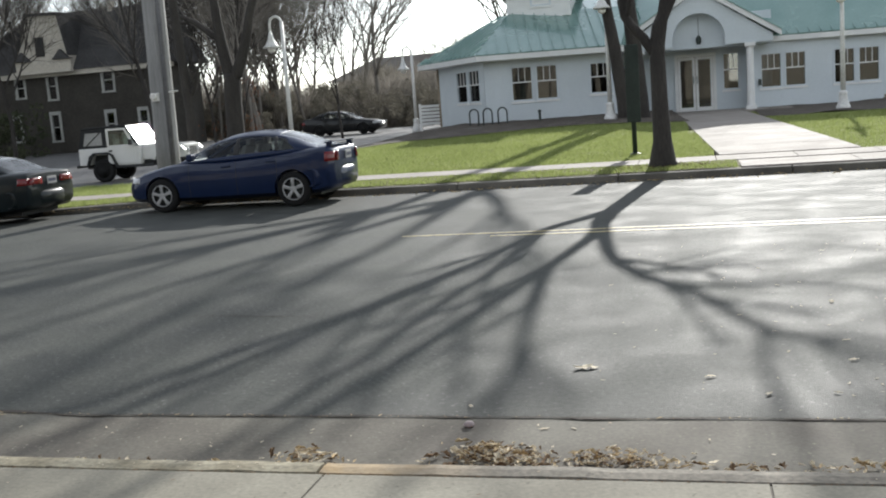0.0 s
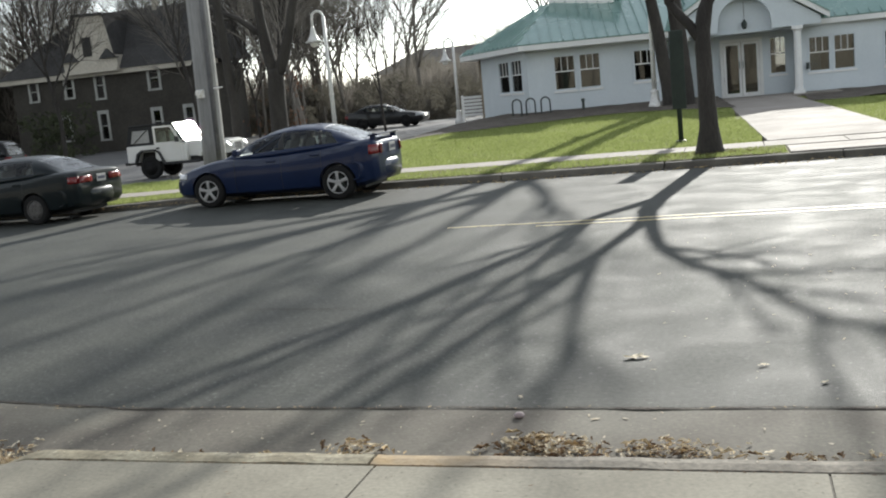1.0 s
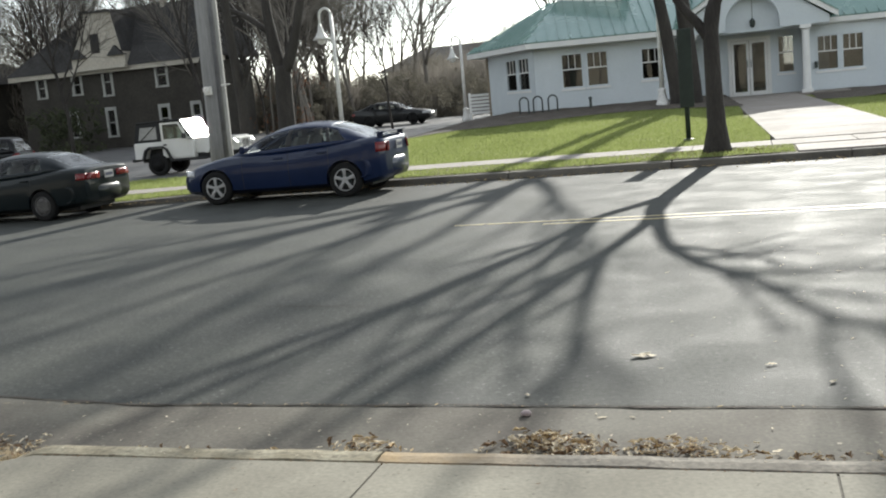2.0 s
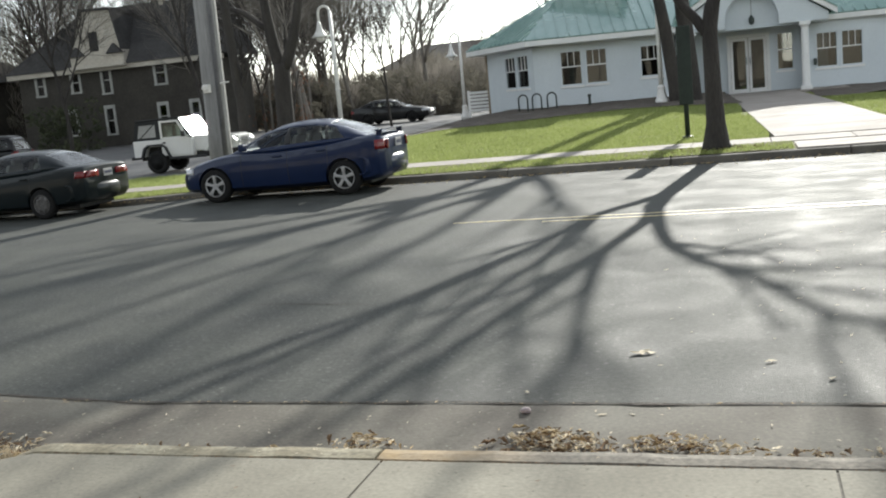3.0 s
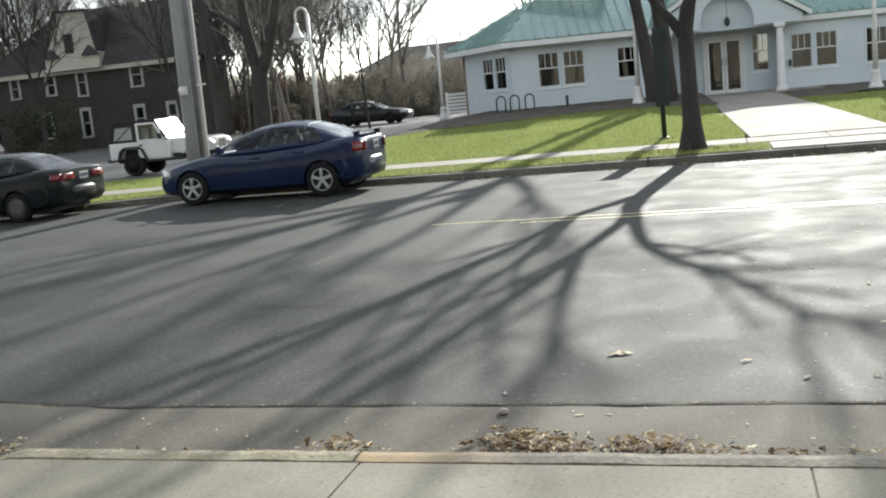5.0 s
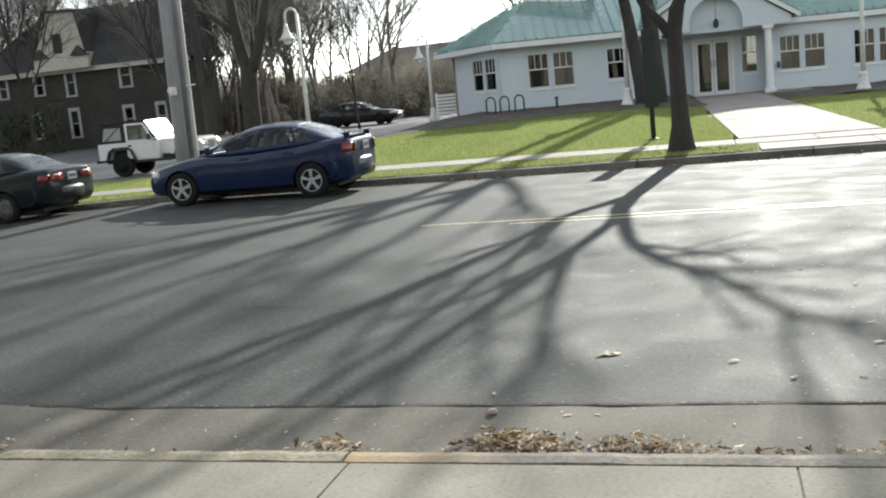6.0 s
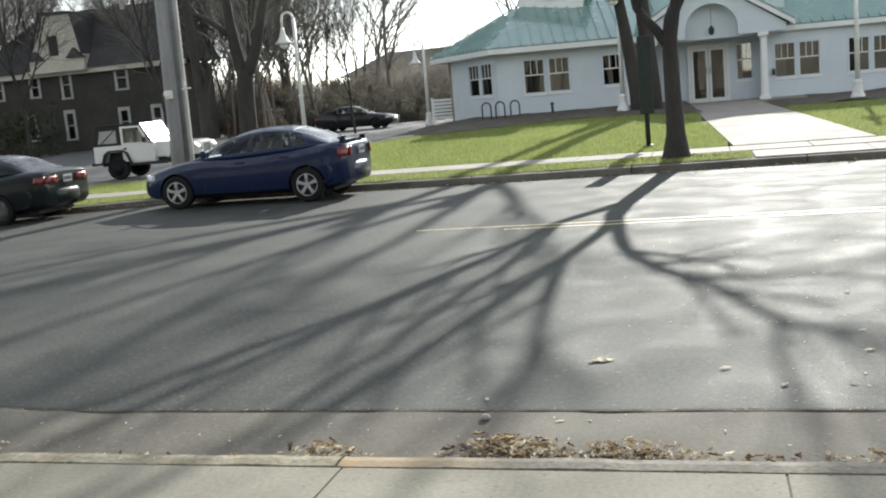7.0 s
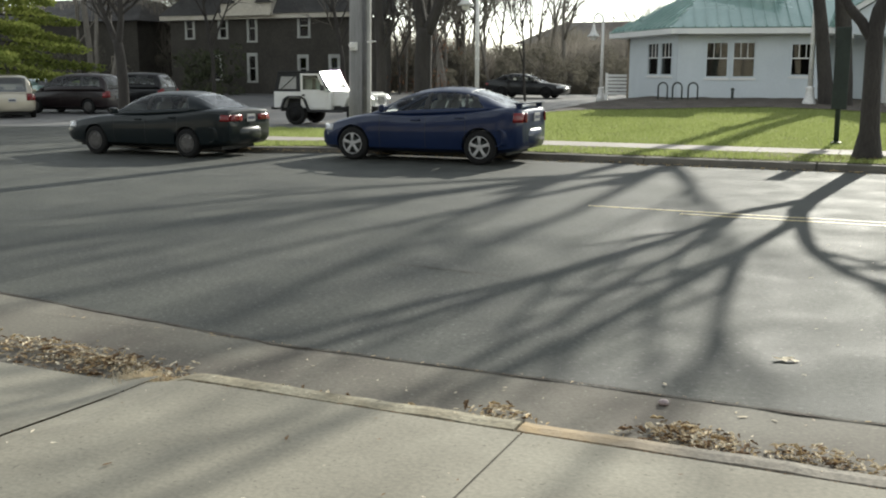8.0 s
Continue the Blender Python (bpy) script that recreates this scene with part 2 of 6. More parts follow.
def thing(name, label, category, at=None, group=""):
    ob = new(name)
    ob.empty_display_size = 0.2
    if at is not None:
        ob.matrix_world = at
    return tagged(ob, label, category, group)


def part(name, geo, material, parent=None, label="", smooth=False, bev=0.0, at=None, fix=True):
    me = geo if isinstance(geo, bpy.types.Mesh) else geo.mesh(name, material, smooth, fix)
    ob = new(name, me)
    if parent is not None:
        ob.parent = parent
    if at is not None:
        ob.matrix_local = at
    if label:
        ob["label"] = label
    if bev:
        bevel(ob, bev)
    return ob


def structure(name, geo, material, label, category, smooth=False, bev=0.0):
    return tagged(part(name, geo, material, None, "", smooth, bev), label, category, kind="structure")


def sstep(a, b, x):
    t = min(max((x - a) / (b - a), 0), 1)
    return t * t * (3 - 2 * t)


def terrain(x, y):
    """Height of the land beyond the far pavement."""
    right = 0.15 + (0.50 - 0.2 * sstep(-3, 2, x)) * min(max((y - 21) / 17, 0), 1)
    left = 0.04 - 0.10 * sstep(21.5, 27, y) + 0.0085 * max(y - 28, 0) - 0.2 * sstep(-18, -30, x) * (1 - sstep(40, 52, y))
    k = sstep(-15, -7.5, x)
    return left * (1 - k) + right * k


def dip(x, y=18.0):
    """The street falls gently to its corner."""
    return -0.11 * sstep(-8.8, -13.5, x) * sstep(7, 16, y)


# ---------------------------------------------------------------- ground, road, kerbs
KERB_FAR, KERB_NEAR, GUTTER = 18.15, 3.93, 4.92
g = Geo()
g.grid(lambda u, v: (-1500 + 3000 * u, -1500 + 3000 * v, -0.45), 6, 6)
structure("ground", g, M["soil"], "bare brown ground with leaf litter reaching the horizon", "ground")

g = Geo()
g.grid(lambda u, v: (-120 + 240 * u, GUTTER + (KERB_FAR - GUTTER) * v, dip(-120 + 240 * u, GUTTER + (KERB_FAR - GUTTER) * v)), 240, 12)
g.box(-120, 120, GUTTER, KERB_FAR, -0.5, -0.16)
structure("road", g, M["asphalt"], "worn grey asphalt street with tree shadows and patches", "road")
for y, xs in ((11.76, -1.9), (12.02, -3.1)):
    structure("road_line", Geo().box(xs, 100, y, y + 0.065, -0.01, 0.004), M["yellow"], "worn yellow centre line painted on asphalt", "road marking")

structure("road_crack", Geo().grid(lambda u, v: (-3.85 + 1.5 * u, 7.6 - 0.16 * u + 0.03 * noise.noise((u * 7, 1, 0)) + (v - 0.5) * 0.018 * math.sin(math.pi * u), 0.005), 40, 1), M["mulch"], "thin dark crack in the asphalt", "crack")

# far kerb with a curved end into the side street
KERB_END = -17.2
far_kerb = tagged(new("kerb_far"), "weathered grey concrete kerb along the far roadside", "kerb", kind="structure")
x = KERB_END + 1.4
i = 0
while x < 60:
    part("kerb_stone", Geo().slab([(x + 0.006, KERB_FAR, dip(x) + 0.115), (x + 2.994, KERB_FAR, dip(x + 3) + 0.115), (x + 2.994, KERB_FAR + 0.16, dip(x + 3) + 0.125), (x + 0.006, KERB_FAR + 0.16, dip(x) + 0.125)], (0, 0, -0.5)), M["kerb_far"], far_kerb, bev=0.02)
    x += 3.0
for k in range(5):
    a0, a1 = math.pi * 1.5 - k * 0.2 * math.pi / 2, math.pi * 1.5 - (k + 1) * 0.2 * math.pi / 2
    c = (KERB_END + 1.4, KERB_FAR + 1.4)
    pl = [(c[0] + r * math.cos(a), c[1] + r * math.sin(a)) for r, a in ((1.4, a0), (1.4, (a0 + a1) / 2), (1.4, a1), (1.24, a1), (1.24, (a0 + a1) / 2), (1.24, a0))]
    part("kerb_stone", Geo().prism(pl, -0.4, 0.02), M["kerb_far"], far_kerb, bev=0.015)
part("kerb_stone", Geo().box(KERB_END, KERB_END + 0.16, KERB_FAR + 1.4, 25.5, -0.4, 0.02), M["kerb_far"], far_kerb, bev=0.02)

# verge, pavement, lawns
WALK0, WALK1 = 19.75, 21.0
def rect_grid(x0, x1, y0, y1, n, m, z, rough=0.0):
    return Geo().grid(lambda u, v: (x0 + (x1 - x0) * u, y0 + (y1 - y0) * v, z(x0 + (x1 - x0) * u, y0 + (y1 - y0) * v) + rough * (noise.noise((x0 + (x1 - x0) * u, (y0 + (y1 - y0) * v) * 1.3, 3.1)) - 0.3)), n, m)

structure("verge", rect_grid(KERB_END + 0.16, 1.35, KERB_FAR + 0.16, WALK0, 90, 10, lambda x, y: dip(x) + 0.135 + 0.02 * sstep(18.3, 19, y), 0.03), M["verge"], "narrow strip of mown green verge grass", "grass")
g = Geo()
structure("lawn", rect_grid(KERB_END + 0.16, 0.95, WALK1, 38.6, 90, 70, lambda x, y: terrain(x, y) - (0.25 if x > 1.06 - 0.06 * (y - 21) or x < -10.2 and y > 26 + 0.9 * (x + 17) * (x > -14) else 0), 0.03), M["grass"], "bright green mown lawn rising to the building", "lawn", smooth=True)
structure("lawn_side", rect_grid(3.4, 60, WALK1, 38.6, 60, 40, terrain, 0.03), M["grass"], "bright green mown lawn beside the entrance walk", "lawn", smooth=True)
pav = tagged(new("pavement_far"), "pale concrete pavement between verge and lawn", "pavement", kind="structure")
x = KERB_END + 0.16
while x < 40:
    part("paving_slab", Geo().slab([(x + 0.006, WALK0, dip(x) + 0.165), (x + 1.494, WALK0, dip(x + 1.5) + 0.165), (x + 1.494, WALK1, dip(x + 1.5) + 0.165), (x + 0.006, WALK1, dip(x) + 0.165)], (0, 0, -0.35)), M["walk"], pav, bev=0.008)
    x += 1.5
apron = tagged(new("driveway_apron"), "pale concrete apron between kerb and pavement", "pavement", kind="structure")
x = 1.35
while x < 40:
    part("paving_slab", Geo().box(x + 0.006, x + 1.994, KERB_FAR + 0.165, WALK0 - 0.006, -0.2, 0.15), M["walk"], apron, bev=0.008)
    x += 2.0
entry = tagged(new("entrance_walk"), "pale concrete walk leading up to the entrance doors", "pavement", kind="structure")
for k in range(10):
    y0, y1 = WALK1 + 0.01 + k * 1.99, WALK1 + k * 1.99 + 1.98
    e = lambda y: (1.05 - 0.06 * (y - 21), 3.75 - 0.075 * (y - 21))
    pts = [(e(y0)[0], y0, terrain(2, y0) + 0.03), (e(y0)[1], y0, terrain(2, y0) + 0.03), (e(y1)[1], y1, terrain(2, y1) + 0.03), (e(y1)[0], y1, terrain(2, y1) + 0.03)]
    part("paving_slab", Geo().slab(pts, (0, 0, -0.3)), M["walk"], entry)
structure("lawn_edge", rect_grid(2.0, 3.6, 22, 38.6, 4, 30, lambda x, y: terrain(x, y) - 0.005), M["grass"], "lawn edge along the walk", "lawn")
structure("porch_floor", Geo().box(-2.2, 4.2, 39.6, 43.5, -0.2, 0.485), M["walk"], "pale concrete porch floor", "floor")
structure("front_path", Geo().grid(lambda u, v: (-13.5 + 12.4 * u, 34.6 + 1.4 * u + 1.3 * v, terrain(-13.5 + 12.4 * u, 35.6) + 0.035), 24, 2), M["lot"], "grey asphalt path along the front of the building", "path")
def bed_front(x):
    """Where the lawn ends and the mulched bed before the building begins."""
    return 31.3 + 2.1 * sstep(-8.0, -3.5, x) + 0.12 * noise.noise((x * 1.1, 2.2, 0))

g = Geo()
def bed_point(u, v):
    x = -10.3 + (10.75 - 0.75 * v) * u
    y = bed_front(x) + (43 - bed_front(x)) * v ** 1.4
    return (x, y, terrain(x, y) + 0.035 + 0.05 * (noise.noise((x * 1.7, y * 1.7, 0.3)) + 0.2) * min(1, v * 8))
g.grid(bed_point, 70, 40)
structure("planting_bed", g, M["dry_mulch"], "dry brown mulched bed along the building", "planting bed", smooth=True)
structure("planting_bed_side", rect_grid(2.75, 16, 34.3, 46, 30, 20, lambda x, y: terrain(x, y) + 0.04, 0.06), M["dry_mulch"], "dry brown mulched bed along the wing", "planting bed")

# car park and side street
structure("parking_lot", rect_grid(-75, -9.0, 25.5, 62, 50, 30, lambda x, y: terrain(x, y) - 0.02 - (0.16 if x > -12 and y < 33 else 0)), M["lot"], "grey asphalt car park beside the lawn", "car park", smooth=True)
structure("side_street", rect_grid(-75, KERB_END, KERB_FAR, 25.5, 30, 8, lambda x, y: -0.115 + (terrain(x, 25.5) + 0.095) * sstep(19, 25.5, y)), M["asphalt"], "grey asphalt side street mouth", "road", smooth=True)

# near side: gutter, kerb and pavement where the viewer stands
flare = lambda x: 0.13 * max(0.0, -3.1 - x)          # the gutter widens towards the sunken kerb
gut = tagged(new("gutter"), "stained concrete gutter along the near kerb", "gutter", kind="structure")
for x0, x1 in ((-40, -13.2), (-13.2, -8.1), (-8.1, -3.1), (-3.1, 4.9), (4.9, 9.3), (9.3, 40)):
    gap = 0.0 if -3.1 in (x0, x1) else 0.004
    f0, f1 = flare(max(x0, -8.1)), flare(max(x1, -8.1))
    v = [(x0 + gap, KERB_NEAR - 0.1, -0.03), (x1 - gap, KERB_NEAR - 0.1, -0.03), (x1 - gap, GUTTER - 0.012, 0.006), (x0 + gap, GUTTER - 0.012, 0.006)]
    if f0 > 0:
        w = [(x0 + gap, GUTTER - 0.012, 0.006), (x1 - gap, GUTTER - 0.012, 0.006), (x1 - gap, GUTTER - 0.008 + f1, 0.006), (x0 + gap, GUTTER - 0.012 + f0, 0.006)]
        part("gutter_pan", Geo().slab(w, (0, 0, -0.2)), M["gutter"], gut)
    part("gutter_pan", Geo().slab(v, (0, 0, -0.2)), M["gutter"], gut)
structure("road_edge", Geo().grid(lambda u, v: (-14 + 24 * u, GUTTER - 0.012 + flare(max(-14 + 24 * u, -8.1)) + 0.02 * noise.noise((u * 40, 0, 0)) + (v - 0.5) * (0.014 + 0.04 * max(0, noise.noise((u * 90, 5, 0)) + 0.3)), 0.011), 700, 1), M["mulch"], "dark dirty joint between asphalt and gutter", "joint")
kerb = tagged(new("kerb_near"), "rounded worn concrete kerb, yellowed, with leaves behind it", "kerb", kind="structure")
prof = [(3.785, -0.2), (3.785, 0.126), (3.79, 0.134), (3.85, 0.139), (3.9, 0.135), (3.93, 0.11), (3.95, -0.03), (3.95, -0.2)]
for x0, x1, km in ((-3.25, -1.075, "kerb"), (-1.06, 1.9, "kerb_grey"), (1.91, 4.9, "kerb_grey"), (4.91, 7.9, "kerb_grey"), (7.91, 30, "kerb_grey")):
    g = Geo()
    nseg = 60
    for s in range(nseg + 1):
        xx = x0 + (x1 - x0) * s / nseg
        drop = 0.12 * (1 - sstep(-3.25, -2.8, xx))
        wob = 0.009 * noise.noise((xx * 3.3, 1.7, 0)) + 0.004 * noise.noise((xx * 14, 4.7, 0))
        g.v += [(xx, y + wob, z - (drop if z > 0 else 0) + (0.35 * wob if z > 0 else 0)) for y, z in prof]
    n = len(prof)
    for s in range(nseg):
        g.f += [(s * n + j, s * n + j + 1, (s + 1) * n + j + 1, (s + 1) * n + j) for j in range(n - 1)]
    g.f += [tuple(range(n)), tuple(reversed(range(nseg * n, nseg * n + n)))]
    part("kerb_stone", g, M[km], kerb)
near = tagged(new("pavement_near"), "cream concrete pavement slabs with dark joints and shadow streaks", "pavement", kind="structure")
for x0, x1 in [(-9 - 1.9 * k, -7.1 - 1.9 * k) for k in range(10, 0, -1)] + [(-9, -6.9), (-6.9, -5.0), (-5.0, -3.1), (-3.1, -1.03), (-1.03, 0.8)] + [(0.8 + 1.9 * k, 2.7 + 1.9 * k) for k in range(15)]:
    g = Geo()
    ramp = lambda x, y: 0.132 - 0.115 * (1 - sstep(-3.5, -2.8, x)) * sstep(2.2, 3.7, y)
    g.grid(lambda u, v: (x0 + 0.005 + (x1 - x0 - 0.01) * u, -4 + (7.772 + 0.12 * (x1 < -3)) * v, ramp(x0 + (x1 - x0) * u, -4 + 7.765 * v)), 8, 24)
    part("paving_slab", g, M["concrete"], near, fix=False)
structure("pavement_joint", Geo().box(-2.6, 29.3, -4, 3.765, 0.0, 0.126), M["gutter"], "dirty joint filling between the slabs", "joint")
structure("verge_near", rect_grid(-60, 60, -15.5, -4.004, 60, 12, lambda x, y: 0.1, 0.03), M["soil"], "bare soil verge behind the near pavement", "verge", smooth=True)
structure("pavement_base", Geo().box(-40, 40, -30, 3.77, -0.4, 0.0), M["soil"], "soil under the near pavement", "ground")

# ---------------------------------------------------------------- pavilion building

FLOOR, EAVE, PORCH = 0.66, 3.12, 0.48
house = thing("pavilion", "white clapboard visitor pavilion with a green standing-seam metal roof", "building", pose(0, 0, 0))


def wall_frame(a, b):
    """Unit vectors along and out of a wall from a to b (plan), out towards -y."""
    d = Vector((b[0] - a[0], b[1] - a[1], 0))
    ln = d.length
    d /= ln
    return d, Vector((d.y, -d.x, 0)), ln


def window_unit(parent, o, d, nrm, w, h, grille=3, dark=True):
    """A sash window: frame, upper sash with bars, pane. o: lower middle point on the wall's face."""
    win = part("window", Geo().box(-w / 2 - 0.09, w / 2 + 0.09, 0.0, 0.05, -0.1, -0.02), M["trim"], parent)
    m = Matrix((( d.x, nrm.x, 0, o[0]), (d.y, nrm.y, 0, o[1]), (0, 0, 1, o[2]), (0, 0, 0, 1)))
    win.matrix_local = m
    f = Geo()
    t = 0.07
    f.box(-w / 2 - t, -w / 2, 0, 0.035, -0.02, h + t).box(w / 2, w / 2 + t, 0, 0.035, -0.02, h + t)
    f.box(-w / 2, w / 2, 0, 0.035, h, h + t).box(-w / 2, w / 2, 0, 0.035, -0.02, 0.04)
    part("window_frame", f, M["siding"], win, "white painted frame")
    s = Geo()
    s.box(-w / 2, w / 2, -0.02, 0.025, h * 0.54, h * 0.54 + 0.045)
    for k in range(1, grille):
        xx = -w / 2 + w * k / grille
        s.box(xx - 0.012, xx + 0.012, -0.02, 0.02, h * 0.54, h)
    part("sash_grille", s, M["trim"], win)
    part("pane", Geo().box(-w / 2, w / 2, -0.03, -0.022, 0.03, h), M["window"], win)
    return win


def wall_with_openings(a, b, z0, z1, holes, name="wall", thick=0.18, lap=0.16):
    """A clapboard wall from a to b in plan; holes: (s0, s1, z0, z1) along it. Returns its frame."""
    d, nrm, ln = wall_frame(a, b)
    o = Vector((a[0], a[1], 0))
    w = Geo()
    def block(s0, s1, za, zb):
        if s1 - s0 < 1e-4 or zb - za < 1e-4:
            return
        p = [o + d * s0, o + d * s1]
        q = [x - nrm * thick for x in p]
        w.slab([(*p[0].xy, za), (*p[1].xy, za), (*q[1].xy, za), (*q[0].xy, za)], (0, 0, zb - za))
    cuts = sorted({0.0, ln, *[h[0] for h in holes], *[h[1] for h in holes]})
    for s0, s1 in zip(cuts, cuts[1:]):
        mid = (s0 + s1) / 2
        hs = sorted([h for h in holes if h[0] <= mid <= h[1]], key=lambda h: h[2])
        z = z0
        for h in hs:
            block(s0, s1, z, h[2])
            z = h[3]
        block(s0, s1, z, z1)
    wall = part(name, w, M["siding"], house, "white painted clapboard")
    boards = Geo()
    z = z0 + 0.02
    while z < z1 - 0.02:
        zt = min(z + lap, z1)
        for s0, s1 in zip(cuts, cuts[1:]):
            mid = (s0 + s1) / 2
            if any(h[0] <= mid <= h[1] and h[2] < zt - 0.02 and h[3] > z + 0.02 for h in holes):
                continue
            p0, p1 = o + d * s0, o + d * s1
            boards.add([tuple(p0 + nrm * 0.016 + Vector((0, 0, z))), tuple(p1 + nrm * 0.016 + Vector((0, 0, z))), tuple(p1 + nrm * 0.003 + Vector((0, 0, zt))), tuple(p0 + nrm * 0.003 + Vector((0, 0, zt))),
                        tuple(p0 + nrm * 0.001 + Vector((0, 0, z))), tuple(p1 + nrm * 0.001 + Vector((0, 0, z)))], [(0, 1, 2, 3), (0, 4, 5, 1)])
        z += lap
    part("clapboard_cladding", boards, M["siding"], wall, fix=False)["kind"] = "stuff"
    return wall, d, nrm, o


# plan of the front: left facet, front facet, porch wall, wing
PA, PB, PC = (-10.1, 42.6), (-7.25, 38.4), (-2.2, 39.6)
PD0, PD1 = (-2.2, 42.6), (3.7, 42.6)
PE0, PE1 = (2.72, 41.8), (15.0, 44.2)

def add_wall(a, b, wins, z1=EAVE, extra=()):
    holes = [(s - w / 2, s + w / 2, z, z + h) for s, w, z, h in wins] + list(extra)
    wall, d, nrm, o = wall_with_openings(a, b, FLOOR - 0.3, z1, holes)
    for s, w, z, h in wins:
        c = o + d * s
        window_unit(house, (c.x, c.y, z), d, nrm, w, h)
    return d, nrm, o

WZ, WH = 1.52, 1.22
add_wall(PA, PB, [(2.7, 1.05, WZ, WH), (4.05, 1.05, WZ, WH)])
add_wall(PB, PC, [(1.45, 0.74, WZ - 0.07, WH + 0.05), (2.42, 0.74, WZ - 0.07, WH + 0.05), (4.5, 0.74, WZ, WH - 0.08)])
add_wall(PC, PD0, [])
add_wall(PD0, PD1, [(4.3, 0.55, 1.28, 1.42)], 4.3, [(2.2, 3.6, PORCH, 2.70)])
add_wall(PE0, PE1, [(0.9, 0.74, 1.24, 1.3), (1.85, 0.74, 1.24, 1.3), (3.75, 0.74, 1.22, 1.3), (4.7, 0.74, 1.22, 1.3), (7.0, 0.74, 1.22, 1.3)])
# inside: back walls, floor and ceiling that close the rooms
inner = Geo()
inner.box(-10.0, 15, 50.5, 50.7, 0.3, 4.4)
inner.box(-10.2, -10.0, 42.6, 50.6, 0.3, 3.2)
inner.box(15, 15.2, 44, 50.6, 0.3, 3.2)
part("back_wall", inner, M["interior"], house, "warm plastered inside wall")
part("inside_floor", Geo().box(-10, 15, 42.8, 50.5, 0.3, FLOOR - 0.02), M["interior"], house)
part("partition", Geo().box(-7.0, -2.3, 43.0, 43.15, 0.3, 3.1), M["interior"], house)
# doors
doors = part("double_door", Geo().box(-0.08, 1.48, 42.56, 42.66, PORCH, PORCH + 0.03), M["trim"], house, "white glazed double door")
for k in (0, 1):
    x0 = 0.0 + k * 0.70
    lf = Geo()
    lf.box(x0 + 0.01, x0 + 0.11, 42.55, 42.6, PORCH, 2.67).box(x0 + 0.59, x0 + 0.69, 42.55, 42.6, PORCH, 2.67)
    lf.box(x0 + 0.11, x0 + 0.59, 42.55, 42.6, PORCH, PORCH + 0.16).box(x0 + 0.11, x0 + 0.59, 42.55, 42.6, 2.56, 2.67)
    part("door_leaf", lf, M["trim"], doors)
    part("pane", Geo().box(x0 + 0.11, x0 + 0.59, 42.57, 42.578, PORCH + 0.16, 2.56), M["window"], doors)
    part("handle", Geo().tube([(x0 + 0.62 - k * 0.56, 42.52, 1.6), (x0 + 0.62 - k * 0.56, 42.52, 1.9)], [0.015, 0.015], 8), M["dark_metal"], doors)
df = Geo()
df.box(-0.12, 0.0, 42.5, 42.62, PORCH, 2.8).box(1.4, 1.52, 42.5, 42.62, PORCH, 2.8).box(0.0, 1.4, 42.5, 42.62, 2.68, 2.8)
part("door_frame", df, M["trim"], doors)
# porch: columns, arched gable, ceiling
YP = 40.6
for cx in (-1.42, 2.75):
    c = Geo()
    c.box(cx - 0.2, cx + 0.2, YP - 0.2, YP + 0.2, PORCH, PORCH + 0.14)
    c.lathe([(0.165, PORCH + 0.14), (0.15, PORCH + 0.25), (0.13, 2.8), (0.17, 2.88)], 16, (cx, YP, 0))
    c.box(cx - 0.2, cx + 0.2, YP - 0.2, YP + 0.2, 2.88, 3.02)
    part("porch_column", c, M["trim"], house, "round white column", bev=0.008)
ARX, ARR, ARZ = 0.86, 0.98, 3.3
GX0, GX1, GZ0, GAP = -1.95, 3.6, 3.02, (0.86, 5.12)
front = Geo()
N = 18
top = lambda x: GAP[1] - (abs(x - GAP[0]) / (GX1 - GAP[0] if x > GAP[0] else GAP[0] - GX0)) * (GAP[1] - 3.3)
cols = [(GX0, GZ0), ((GX0 + ARX - ARR) / 2, GZ0), (ARX - ARR - 0.002, GZ0)] + [(ARX - ARR * math.cos(math.pi * k / N), ARZ + ARR * math.sin(math.pi * k / N)) for k in range(N + 1)] + [(ARX + ARR + 0.002, GZ0), ((GX1 + ARX + ARR) / 2, GZ0), (GX1, GZ0)]
for x, z in cols:
    front.v += [(x, YP - 0.12, z), (x, YP - 0.12, top(x)), (x, YP + 0.12, top(x)), (x, YP + 0.12, z)]
for k in range(len(cols) - 1):
    front.f += [(4 * k + a, 4 * k + (a + 1) % 4, 4 * k + 4 + (a + 1) % 4, 4 * k + 4 + a) for a in range(4)]
front.f += [(0, 1, 2, 3), tuple(4 * len(cols) - 4 + a for a in (3, 2, 1, 0))]
part("porch_gable", front, M["siding"], house, "white gable with a round arch")
vault = Geo()
vault.grid(lambda u, v: (ARX - ARR * math.cos(math.pi * u), YP + 0.12 + 0.36 * v, ARZ + ARR * math.sin(math.pi * u)), N, 2)
part("porch_vault", vault, M["siding"], house)
part("porch_tympanum", Geo().box(ARX - ARR - 0.1, ARX + ARR + 0.1, 41.08, 41.15, GZ0, 4.4), M["siding"], house)
part("porch_ceiling", Geo().box(GX0, GX1, 41.0, 42.42, GZ0 - 0.06, GZ0 - 0.003), M["siding"], house)
